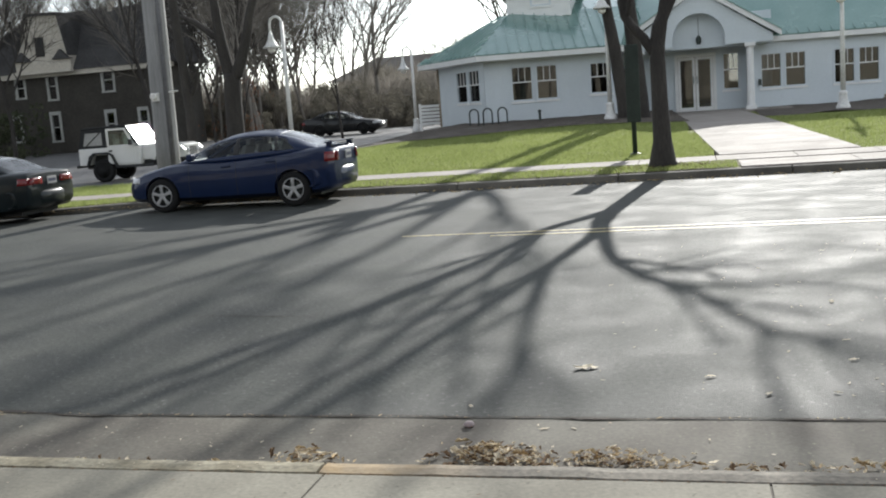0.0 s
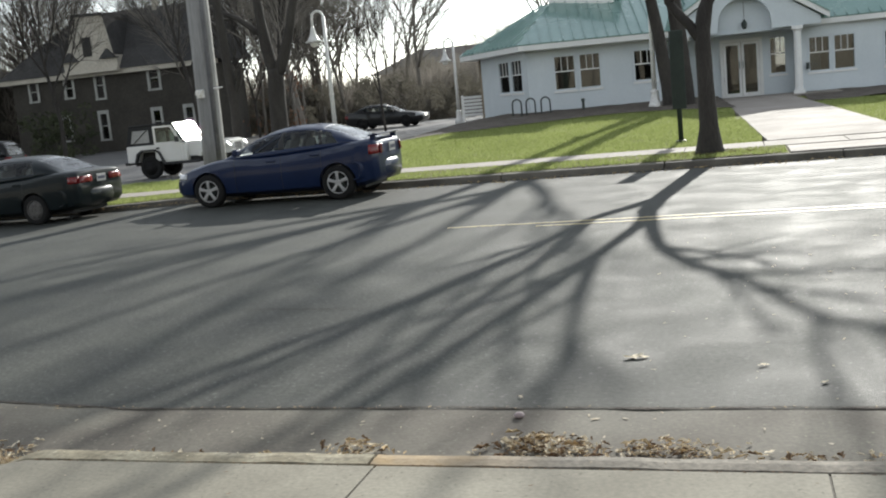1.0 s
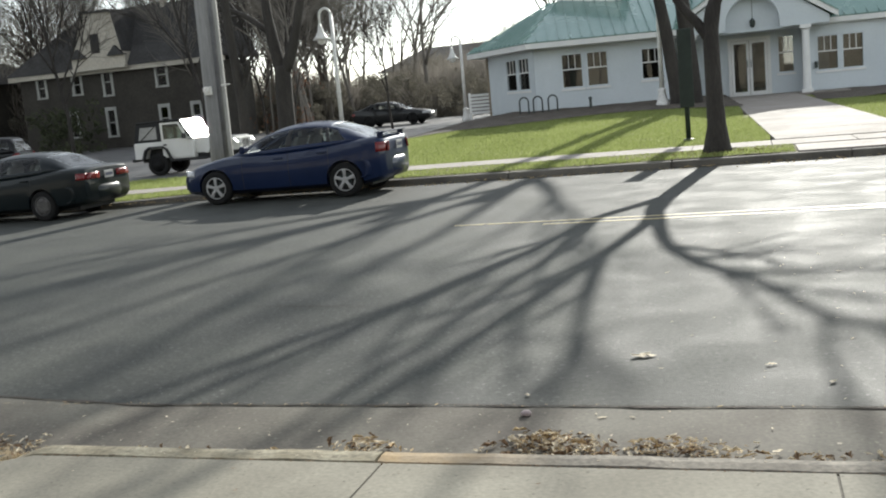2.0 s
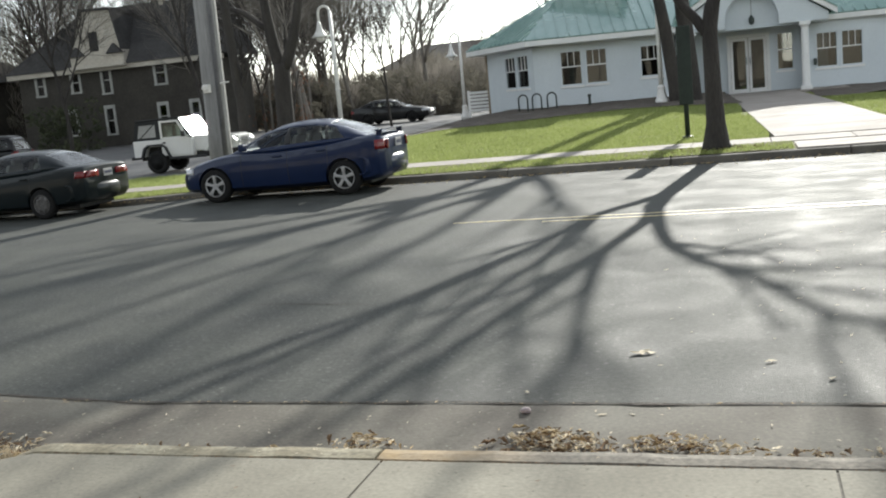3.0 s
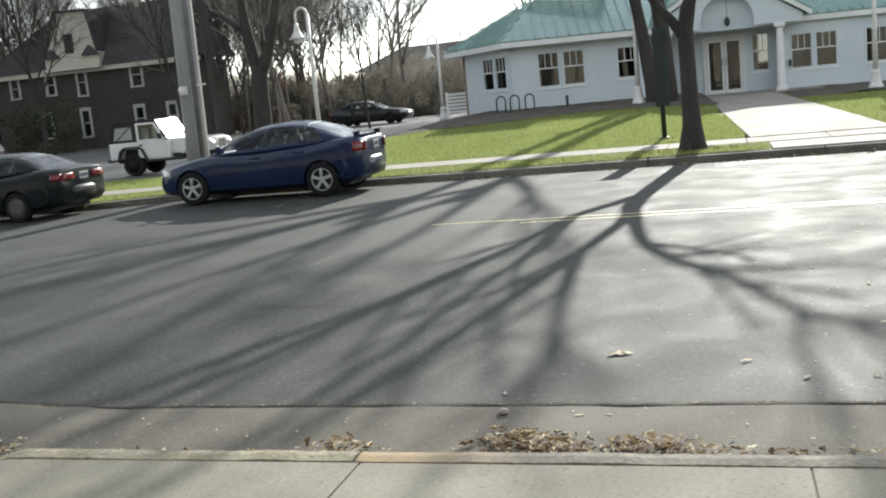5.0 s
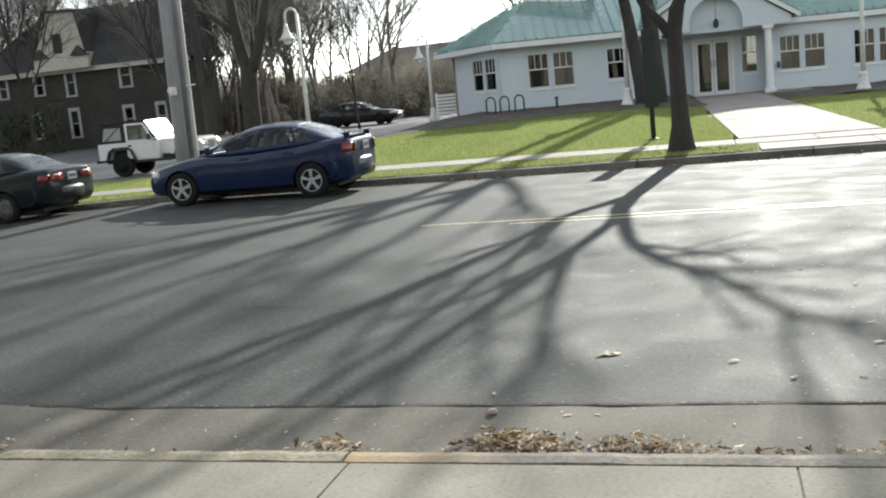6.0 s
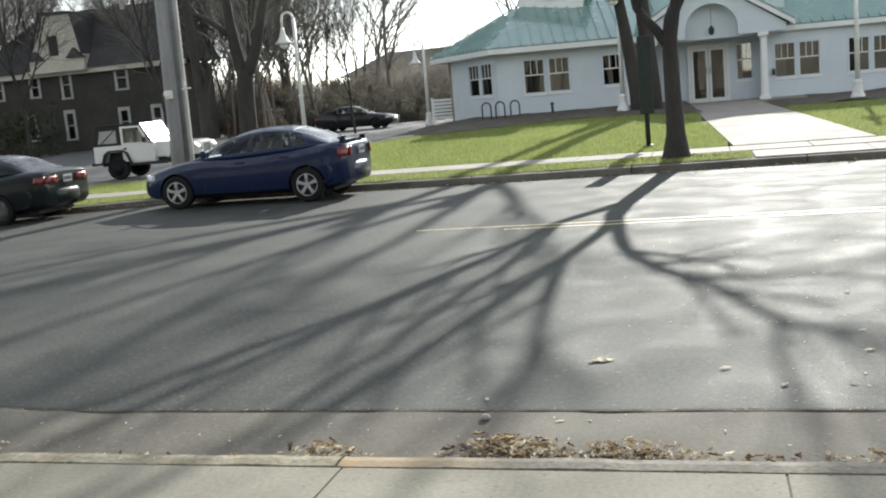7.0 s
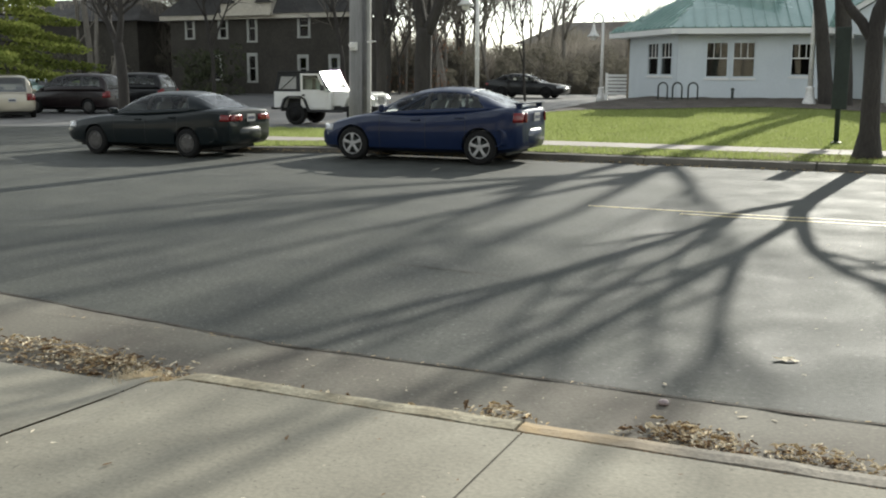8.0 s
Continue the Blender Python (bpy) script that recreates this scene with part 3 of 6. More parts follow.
for sgn, xe in ((-1, GX0), (1, GX1)):
    r = Geo()
    a, b = Vector((GAP[0], YP - 0.34, GAP[1])), Vector((xe + sgn * 0.3, YP - 0.34, 3.3 - 0.11))
    r.slab([a, b, b + Vector((0, 0, 0.2)), a + Vector((0, 0, 0.2))], (0, 0.22, 0))
    part("rake_trim", r, M["trim"], house)
    s = Geo()
    s.slab([a + Vector((0, -0.04, 0.21)), b + Vector((0, -0.04, 0.21)), b + Vector((0, 6.5, 0.21)), a + Vector((0, 6.5, 0.21))], (0, 0, 0.05))
    part("porch_roof", s, M["roof"], house, "green metal roof slope")


def metal_roof(pts, name="roof", seam=0.42, flip=1):
    """A roof slope with standing seams: pts are eave start, eave end, top end, top start."""
    a, b, c, d = [Vector(p) for p in pts]
    nrm = (b - a).cross(d - a).normalized()
    if nrm.z < 0:
        nrm = -nrm
    slope = part(name, Geo().slab([a, b, c, d], nrm * 0.05), M["roof"], house, "green standing-seam metal")
    e = (b - a).normalized()
    ups = (d - a) - e * (d - a).dot(e)
    n = int((b - a).length / seam)
    width = (b - a).length
    H = ups.length
    ups = ups.normalized()
    for k in range(1, n):
        s = width * k / n
        s_d, s_c = (d - a).dot(e), (c - a).dot(e)
        t = 1.0
        if s < s_d:
            t = s / s_d
        elif s > s_c:
            t = (width - s) / (width - s_c)
        if t < 0.03:
            continue
        p0 = a + e * s + nrm * 0.05
        p1 = p0 + ups * H * t
        part("standing_seam", Geo().slab([p0 - e * 0.014, p0 + e * 0.014, p1 + e * 0.014, p1 - e * 0.014], nrm * 0.07), M["roof"], slope)
    f = Geo()
    f.slab([a + Vector((0, 0, -0.2)), b + Vector((0, 0, -0.2)), b + Vector((0, 0, 0.03)), a + Vector((0, 0, 0.03))], Vector((nrm.x, nrm.y, 0)).normalized() * -0.06)
    part("fascia", f, M["trim"], slope, "white fascia board")
    # soffit
    inn = Vector((nrm.x, nrm.y, 0)).normalized() * -0.75
    so = Geo()
    so.slab([a + Vector((0, 0, -0.2)) + inn * 0.05, b + Vector((0, 0, -0.2)) + inn * 0.05, b + inn + Vector((0, 0, -0.2)), a + inn + Vector((0, 0, -0.2))], (0, 0, 0.03))
    part("soffit", so, M["trim"], slope)

CU = (-5.37, 42.35)
QA, QB, QC = (-11.0, 42.5, EAVE + 0.12), (-7.35, 37.6, EAVE + 0.12), (-2.0, 38.9, EAVE + 0.12)
TA, TB, TC = (CU[0] - 1.33, CU[1] - 1.1, 4.9), (CU[0] - 1.25, CU[1] - 1.33, 4.9), (-1.77, 42.2, 4.9)
metal_roof([QA, QB, TB, TA])
metal_roof([QB, QC, TC, TB])
metal_roof([(-9.0, 50.9, EAVE + 0.12), QA, TA, (CU[0] - 1.33, CU[1] + 1.3, 4.9)])
metal_roof([(-4.2, 40.55, EAVE + 0.1), (15.6, 43.5, EAVE + 0.1), (12.2, 49.2, 8.1), (-5.8, 49.2, 8.1)])
metal_roof([QC, (-1.0, 42.9, EAVE + 0.12), (-1.5, 43.6, 4.9), TC])
metal_roof([TB, TC, (-1.5, 46.0, 6.15), (CU[0] - 1.33, CU[1] + 2.3, 5.85)])
metal_roof([(15.6, 57.0, EAVE + 0.12), (-9.0, 56.5, EAVE + 0.12), (-5.8, 49.2, 8.1), (12.2, 49.2, 8.1)])
cup = part("cupola", Geo().box(CU[0] - 1.3, CU[0] + 1.3, CU[1] - 1.3, CU[1] + 1.3, 4.7, 5.6), M["trim"], house, "white square cupola", bev=0.02)
window_unit(house, (CU[0] + 0.1, CU[1] - 1.31, 5.2), Vector((1, 0, 0)), Vector((0, -1, 0)), 0.7, 0.36)
part("cupola_roof", Geo().add([(CU[0] - 1.6, CU[1] - 1.5, 5.6), (CU[0] + 1.6, CU[1] - 1.5, 5.6), (CU[0] + 1.6, CU[1] + 1.6, 5.6), (CU[0] - 1.6, CU[1] + 1.6, 5.6), (CU[0], CU[1], 6.05)], [(0, 1, 4), (1, 2, 4), (2, 3, 4), (3, 0, 4), (3, 2, 1, 0)]), M["roof"], house)
# hanging porch lantern
ln = thing("porch_lantern", "small dark metal lantern hanging in the porch arch", "lamp", pose(0.86, 40.85, 0.1))
part("rod", Geo().tube([(0, 0, 3.35), (0, 0, 4.02)], [0.01, 0.01], 6), M["dark_metal"], ln)
part("body", Geo().lathe([(0.05, 3.0), (0.1, 3.08), (0.11, 3.24), (0.03, 3.36)], 10), M["dark_metal"], ln)
part("wall_box", Geo().box(3.1, 3.22, 41.72, 41.8, 1.35, 1.6), M["dark_metal"], house, "small dark wall box", bev=0.01)

# ---------------------------------------------------------------- vehicles
M.update(
    blue=mat("dark_blue_car_paint", (0.003, 0.013, 0.05), (0.004, 0.015, 0.056), 2, 30, 0.42, metal=0.1, spec=0.2, coat=0.55, rough_var=0.03, grain=0.02),
    teal=mat("dark_green_car_paint", (0.004, 0.0085, 0.0105), (0.005, 0.01, 0.012), 2, 30, 0.4, metal=0.05, spec=0.2, coat=0.3, rough_var=0.03, grain=0.02),
    black=mat("black_car_paint", (0.006, 0.006, 0.007), (0.008, 0.008, 0.008), 2, 30, 0.4, spec=0.2, coat=0.3, rough_var=0.03, grain=0.02),
    white_paint=mat("white_car_paint", (0.75, 0.74, 0.71), (0.7, 0.69, 0.66), 2, 30, 0.35, coat=0.8, rough_var=0.04, grain=0.02),
    gold=mat("pale_gold_car_paint", (0.45, 0.41, 0.33), (0.42, 0.38, 0.3), 2, 30, 0.3, metal=0.4, coat=1.0, rough_var=0.03, grain=0.02),
    aqua=mat("pale_teal_car_paint", (0.16, 0.3, 0.28), (0.15, 0.28, 0.26), 2, 30, 0.3, metal=0.3, coat=1.0, rough_var=0.03, grain=0.02),
    maroon=mat("dark_maroon_car_paint", (0.014, 0.008, 0.009), (0.012, 0.007, 0.008), 2, 30, 0.4, spec=0.3, coat=0.3, rough_var=0.03, grain=0.02),
    rubber=mat("tyre_rubber", (0.012, 0.012, 0.012), (0.018, 0.0175, 0.017), 5, 50, 0.85, spec=0.25),
    alloy=mat("silver_alloy", (0.45, 0.45, 0.445), (0.36, 0.36, 0.355), 4, 40, 0.4, metal=0.3),
    hub_plate=mat("worn_wheel_cover", (0.14, 0.135, 0.13), (0.08, 0.078, 0.075), 4, 40, 0.45, metal=0.4),
    plastic=mat("black_plastic", (0.02, 0.02, 0.02), (0.028, 0.028, 0.028), 4, 50, 0.6),
    canvas=mat("black_canvas", (0.02, 0.02, 0.02), (0.03, 0.03, 0.03), 6, 90, 0.9, 0.002, 200),
    red_lens=mat("red_lamp_lens", (0.2, 0.01, 0.012), (0.15, 0.008, 0.01), 4, 40, 0.25, coat=0.3),
    clear_lens=mat("clear_lamp_lens", (0.55, 0.55, 0.55), (0.45, 0.46, 0.47), 8, 40, 0.12, coat=1.0),
    vinyl=mat("hazy_vinyl", (0.34, 0.34, 0.33), (0.27, 0.27, 0.26), 3, 20, 0.35, coat=0.4),
    plate=mat("number_plate_white", (0.42, 0.42, 0.41), (0.36, 0.36, 0.35), 8, 40, 0.5),
    ink=mat("number_plate_ink", (0.05, 0.06, 0.1), (0.06, 0.06, 0.1), 8, 40, 0.5),
    seat=mat("grey_seat_cloth", (0.22, 0.21, 0.2), (0.17, 0.165, 0.155), 6, 70, 0.95),
)


def spline(rows, n):
    """Smooth resampling of station rows by their first value."""
    rows = np.array(rows, float)
    out = []
    for i in range(len(rows) - 1):
        p0, p1, p2, p3 = rows[max(i - 1, 0)], rows[i], rows[i + 1], rows[min(i + 2, len(rows) - 1)]
        for t in np.linspace(0, 1, n, endpoint=False):
            h = (2 * p1 + (p2 - p0) * t + (2 * p0 - 5 * p1 + 4 * p2 - p3) * t * t + (3 * p1 - p0 - 3 * p2 + p3) * t ** 3) / 2
            h[0] = p1[0] + (p2[0] - p1[0]) * t
            out.append(h)
    return out + [rows[-1]]


def half_section(w, zb, zt):
    h = zt - zb
    return [(0, zb), (0.82 * w, zb), (0.96 * w, zb + 0.07), (w, zb + 0.44 * h), (0.988 * w, zb + 0.70 * h), (0.95 * w, zt - 0.05), (0.88 * w, zt - 0.012), (0.45 * w, zt + 0.008), (0, zt + 0.014)]


def carve(geo, name, material, cutters):
    """The mesh of geo with wheel arches cut out of it."""
    ob = new(name, geo.mesh(name, material, True))
    obs = []
    for c in cutters:
        o = new("cutter", c.mesh("cutter", material))
        b = ob.modifiers.new("arch", "BOOLEAN")
        b.operation, b.object, b.solver = "DIFFERENCE", o, "EXACT"
        obs.append(o)
    bpy.context.view_layer.update()
    me = bpy.data.meshes.new_from_object(ob.evaluated_get(bpy.context.evaluated_depsgraph_get()))
    for o in (ob, *obs):
        bpy.data.objects.remove(o)
    me.polygons.foreach_set("use_smooth", [True] * len(me.polygons))
    try:
        me.set_sharp_from_angle(angle=radians(32))
    except AttributeError:
        pass
    return me


def wheel(parent, x, y, r, width, side, spokes=5, style="alloy"):
    """side: +1 when the outer face looks to +y."""
    w = part("wheel", Geo().lathe([(0.05, -0.05), (0.05, 0.05)], 10, axis="y"), M["plastic"], parent, at=pose(x, y, r))
    o = width / 2
    ri = r * 0.63
    part("tyre", Geo().lathe([(ri, -o * 0.9), (r * 0.86, -o), (r * 0.97, -o * 0.8), (r, -o * 0.4), (r, o * 0.4), (r * 0.97, o * 0.8), (r * 0.86, o), (ri, o * 0.9)], 28, axis="y", cap=False), M["rubber"], w, smooth=True)
    f = side * o
    if style == "dark":
        part("rim", Geo().lathe([(ri * 1.02, f * 0.85), (ri * 0.8, f * 0.5), (ri * 0.45, f * 0.42), (0.09, f * 0.7), (0.03, f * 0.75)], 20, axis="y"), M["rubber"], w, "black rim", smooth=True)
        return w
    lip = Geo().lathe([(ri * 1.02, f * 0.7), (ri * 1.03, f * 0.95), (ri * 0.95, f * 0.93), (ri * 0.94, f * 0.6)], 28, axis="y", cap=False)
    part("barrel", Geo().lathe([(ri * 0.96, f * 0.88), (ri * 0.9, f * 0.1), (0.02, f * 0.08)], 24, axis="y", cap=False), M["plastic"], w)
    g = Geo()
    if style == "alloy":
        g.lathe([(0.05, f * 0.4), (0.062, f * 0.84), (0.045, f * 0.9), (0.01, f * 0.92)], 14, axis="y")
        for k in range(spokes):
            a = 2 * math.pi * k / spokes + 0.3
            c, s = math.cos(a), math.sin(a)
            rows = [(0.035, 0.024, 0.86), (ri * 0.45, 0.025, 0.93), (ri * 0.8, 0.032, 0.95), (ri * 0.97, 0.04, 0.92)]
            o2 = len(g.v)
            for rr, tt, ff in rows:
                for t2, d2 in ((-tt, 0.0), (-tt * 0.55, 0.035), (tt * 0.55, 0.035), (tt, 0.0), (tt * 0.8, -0.3), (-tt * 0.8, -0.3)):
                    g.v.append((rr * c - t2 * s, f * (ff + d2), rr * s + t2 * c))
            for i in range(len(rows) - 1):
                g.f += [(o2 + i * 6 + j, o2 + i * 6 + (j + 1) % 6, o2 + i * 6 + 6 + (j + 1) % 6, o2 + i * 6 + 6 + j) for j in range(6)]
        m = M["alloy"]
    else:
        g.lathe([(ri * 0.9, f * 0.75), (ri * 0.6, f * 0.92), (ri * 0.2, f * 0.88), (0.03, f * 0.97)], 24, axis="y")
        for k in range(7):
            a = 2 * math.pi * k / 7
            c, s = math.cos(a), math.sin(a)
            pr = lambda rr, tt: (rr * c - tt * s, f * 0.97, rr * s + tt * c)
            g.slab([pr(ri * 0.35, -0.02), pr(ri * 0.86, -0.028), pr(ri * 0.86, 0.028), pr(ri * 0.35, 0.02)], (0, -f * 0.14, 0))
        m = M["hub_plate"]
    part("lip", lip, m, w, smooth=True)
    part("rim", g, m, w, "silver five-spoke rim" if style == "alloy" else "grey wheel cover")
    part("brake_disc", Geo().lathe([(ri * 0.62, f * 0.34), (ri * 0.62, f * 0.22)], 20, axis="y"), M["dark_metal"], w)
    return w


def cabin(c, gh, st, paint):
    """The glasshouse as one arched skin, parted into painted frame, pillars and panes."""
    a = np.array([r[:4] for r in st])
    px, pz = zip(*sorted(gh["profile"]))
    prof = np.array(spline(list(zip(px, pz)), 8))
    wx_, ww = zip(*sorted(gh["width"]))
    x0, x1 = px[0], px[-1]
    nx, nt, ex, lean = 132, 44, 2 / gh.get("square", 2.9), gh.get("lean", 0.4)
    xs = np.linspace(x0, x1, nx + 1)
    def at(i, j):
        x, th = xs[i], math.pi * j / nt
        zb = float(np.interp(x, a[:, 0], a[:, 3])) - 0.02
        h = max(float(np.interp(x, prof[:, 0], prof[:, 1])) - zb, 0.0)
        cs, sn = math.cos(th), math.sin(th)
        z = h * abs(sn) ** ex
        y = float(np.interp(x, wx_, ww)) * math.copysign(abs(cs) ** ex, cs) * (1 - lean * z)
        return (x, y, zb + z)
    V = [at(i, j) for i in range(nx + 1) for j in range(nt + 1)]
    parts = collections.defaultdict(list)
    for i in range(nx):
        x = (xs[i] + xs[i + 1]) / 2
        for j in range(nt):
            th = 180 * (j + 0.5) / nt
            t = min(th, 180 - th)
            key = "cabin"
            if t > gh.get("pillar", 52):
                if gh["screen"][0] < x < gh["screen"][1]:
                    key = "windscreen"
                elif gh["rear"][0] < x < gh["rear"][1]:
                    key = "rear_window"
            elif 4 < t < gh.get("rail", 36):
                v = t / gh.get("rail", 36)
                ends = [(b0 + (t0 - b0) * v, b1 + (t1 - b1) * v) for b0, t0, b1, t1 in gh["bays"]]
                for k, (lo, hi) in enumerate(ends):
                    if lo < x < hi:
                        key = ("side_window", k, th < 90)
                    elif k and hi <= x <= ends[k - 1][0]:
                        key = ("door_pillar", k, th < 90)
            o = i * (nt + 1) + j
            parts[key].append((o, o + 1, o + nt + 2, o + nt + 1))
    for key, faces in parts.items():
        nm = key if isinstance(key, str) else key[0]
        used = sorted({k for f in faces for k in f})
        idx = {k: n for n, k in enumerate(used)}
        g = Geo()
        g.add([V[k] for k in used], [tuple(idx[k] for k in f) for f in faces])
        solid = nm in ("cabin", "door_pillar")
        ob = part(nm, g, paint if nm == "cabin" else M["plastic"] if solid else M["rear_glass"] if nm == "rear_window" else M["autoglass"], c, smooth=True, fix=False)
        if solid:
            sol = ob.modifiers.new("thick", "SOLIDIFY")
            sol.thickness, sol.offset = 0.025, -1
        else:
            ob.visible_shadow = False


def car(label, paint, at, stations, wx, gh, r=0.31, style="alloy", name="car", lamps=None, spoiler=False, seats=True, plate=True, bumper=False):
    """A car facing +x. stations: x, half width, sill height, top height. wx: the axles. gh: the loops of the cabin."""
    c = thing(name, label, "car" if name == "car" else "van", at)
    st = spline(stations, 4)
    g = Geo()
    ring = None
    for x, w, zb, zt in st:
        hs = half_section(w, zb, zt)
        pts = hs + [(-y, z) for y, z in reversed(hs[1:-1])]
        ring = len(pts)
        g.v += [(x, y, z) for y, z in pts]
    for i in range(len(st) - 1):
        for j in range(ring):
            g.f.append((i * ring + j, i * ring + (j + 1) % ring, (i + 1) * ring + (j + 1) % ring, (i + 1) * ring + j))
    g.f += [tuple(range(ring)), tuple(reversed(range((len(st) - 1) * ring, len(st) * ring)))]
    W = max(s[1] for s in stations)
    cut = []
    for x in wx:
        for s in (-1, 1):
            cut.append(Geo().lathe([(r * 1.12, -0.16), (r * 1.12, 0.16)], 32, (x, s * (W - 0.1), r * 1.02), axis="y"))
    # cabin floor well, so that the windows look into a room
    bx0, bx1, bw = gh["well"]
    zw = gh["belt"] + 0.2
    cut.append(Geo().box(bx0, bx1, -bw, bw, 0.42, zw))
    body = part("body", carve(g, "body", paint, cut), paint, c)
    body.data.materials[0] = paint
    cabin(c, gh, st, paint)
    # wheels
    for x in wx:
        for s in (-1, 1):
            wheel(c, x, s * (W - 0.115), r, 0.2, s, 5, style)
    part("underbody", Geo().box(stations[0][0] + 0.35, stations[-1][0] - 0.35, -W + 0.28, W - 0.28, 0.17, 0.42), M["plastic"], c)
    # door seams, handles, mirrors
    xs = gh["seams"]
    def at_x(x):
        a = np.array([s[:4] for s in st])
        return [np.interp(x, a[:, 0], a[:, k]) for k in (1, 2, 3)]
    for s in (-1, 1):
        for x in xs:
            hs = half_section(*at_x(x))[2:7]
            part("door_seam", Geo().tube([(x, s * (y - 0.001), z) for y, z in hs], [0.005] * 5, 5), M["plastic"], c)
        for x in gh["handles"]:
            w, zb, zt = at_x(x)
            part("door_handle", Geo().box(x - 0.09, x + 0.09, s * (w * 0.975) - 0.02, s * (w * 0.975) + 0.02, zt - 0.135, zt - 0.1), paint, c, bev=0.008)
        mx, mz = gh["mirror"]
        w = at_x(mx)[0]
        part("wing_mirror", Geo().box(mx - 0.06, mx + 0.05, s * (w + 0.09) - 0.09, s * (w + 0.09) + 0.09, mz, mz + 0.13), paint, c, bev=0.03)
    # lamps, bumpers and plate wrap the corners of the body
    def wrap(nm, sx, x_in, y_in, z0, z1, m, lab="", proud=0.012):
        xe = stations[0][0] if sx < 0 else stations[-1][0]
        for s in (-1, 1):
            g = Geo()
            xs_ = np.linspace(x_in, xe - sx * 0.02, 7)
            zs = np.linspace(z0, z1, 4)
            def side(x, z):
                w, zb, zt = at_x(x)
                hs = half_section(w, zb, zt)
                ys = [q[0] for q in hs[1:7]]
                zz = [q[1] for q in hs[1:7]]
                return float(np.interp(z, zz, ys))
            g.grid(lambda u, v: (xs_[0] + (xs_[-1] - xs_[0]) * u + sx * proud * u, s * (max(side(xs_[0] + (xs_[-1] - xs_[0]) * u, z0 + (z1 - z0) * v), y_in) + proud), z0 + (z1 - z0) * v), 6, 3)
            g.grid(lambda u, v: (xe + sx * proud * 1.2 - sx * 0.0, s * (y_in + (max(side(xs_[-1], z0 + (z1 - z0) * v), y_in) + proud - y_in) * u), z0 + (z1 - z0) * v), 3, 3)
            ob = part(nm, g, m, c, lab, smooth=True)
            so = ob.modifiers.new("thick", "SOLIDIFY")
            so.thickness = 0.02
    for a in (lamps or ()):
        wrap(*a)
    if plate:
        xr = stations[0][0]
        pl = part("number_plate", Geo().box(xr - 0.03, xr - 0.015, -0.15, 0.15, plate, plate + 0.15), M["plate"], c, bev=0.004)
        part("plate_marks", Geo().box(xr - 0.034, xr - 0.0302, -0.12, 0.12, plate + 0.045, plate + 0.105), M["ink"], pl)
    if bumper:
        xr, bz0, bz1 = stations[0][0], 0.34, 0.66
        g = Geo()
        rows = [(0.05, bz1), (-0.02, bz1 - 0.015), (-0.055, bz1 - 0.06), (-0.06, bz0 + 0.1), (-0.03, bz0 + 0.02), (0.06, bz0)]
        def skin(u, v):
            k = v * (len(rows) - 1)
            i = min(int(k), len(rows) - 2)
            dx, z = [rows[i][q] + (rows[i + 1][q] - rows[i][q]) * (k - i) for q in (0, 1)]
            a = (2 * u - 1) * 1.2
            return (xr + dx + 0.62 * (1 - math.cos(a)), (W + 0.004) * math.sin(a) / math.sin(1.2), z)
        ob = part("rear_bumper", g.grid(skin, 24, 10), paint, c, smooth=True)
        so = ob.modifiers.new("thick", "SOLIDIFY")
        so.thickness = 0.02
    if spoiler:
        xr = stations[0][0]
        g = Geo()
        g.slab([(xr + 0.03, -0.6, 1.1), (xr + 0.03, 0.6, 1.1), (xr + 0.2, 0.63, 1.085), (xr + 0.2, -0.63, 1.085)], (0, 0, 0.025))
        for s in (-1, 1):
            g.box(xr + 0.08, xr + 0.18, s * 0.55 - 0.04, s * 0.55 + 0.04, 1.0, 1.095)
        part("spoiler", g, paint, c, "raised tail spoiler", bev=0.01)
    if seats:
        sx0 = gh["seats"]
        for x, w in sx0:
            for s in ((-1, 1) if w else (0,)):
                ww = 0.25 if w else 0.6
                g = Geo().box(x - 0.05, x + 0.45, s * 0.36 - ww, s * 0.36 + ww, 0.42, 0.62)
                part("seat", g.slab([(x + 0.02, s * 0.36 - ww, 0.6), (x + 0.02, s * 0.36 + ww, 0.6), (x - 0.2, s * 0.36 + ww * 0.9, 1.14), (x - 0.2, s * 0.36 - ww * 0.9, 1.14)], (-0.1, 0, 0)), M["seat"], c, bev=0.03)
                for h in ((s * 0.36,) if w else (-0.36, 0.36)):
                    part("headrest", Geo().box(x - 0.33, x - 0.23, h - 0.12, h + 0.12, 1.14, 1.25), M["seat"], c, bev=0.03)
    return c


SEDAN = [(-2.06, 0.50, 0.40, 0.70), (-2.03, 0.64, 0.33, 0.94), (-1.95, 0.76, 0.27, 1.025), (-1.72, 0.845, 0.22, 1.035), (-1.0, 0.865, 0.20, 0.965), (0.0, 0.865, 0.19, 0.905), (0.8, 0.86, 0.19, 0.895),
         (1.25, 0.85, 0.20, 0.86), (1.7, 0.825, 0.20, 0.755), (1.96, 0.75, 0.21, 0.655), (2.1, 0.62, 0.24, 0.58), (2.16, 0.42, 0.3, 0.51)]
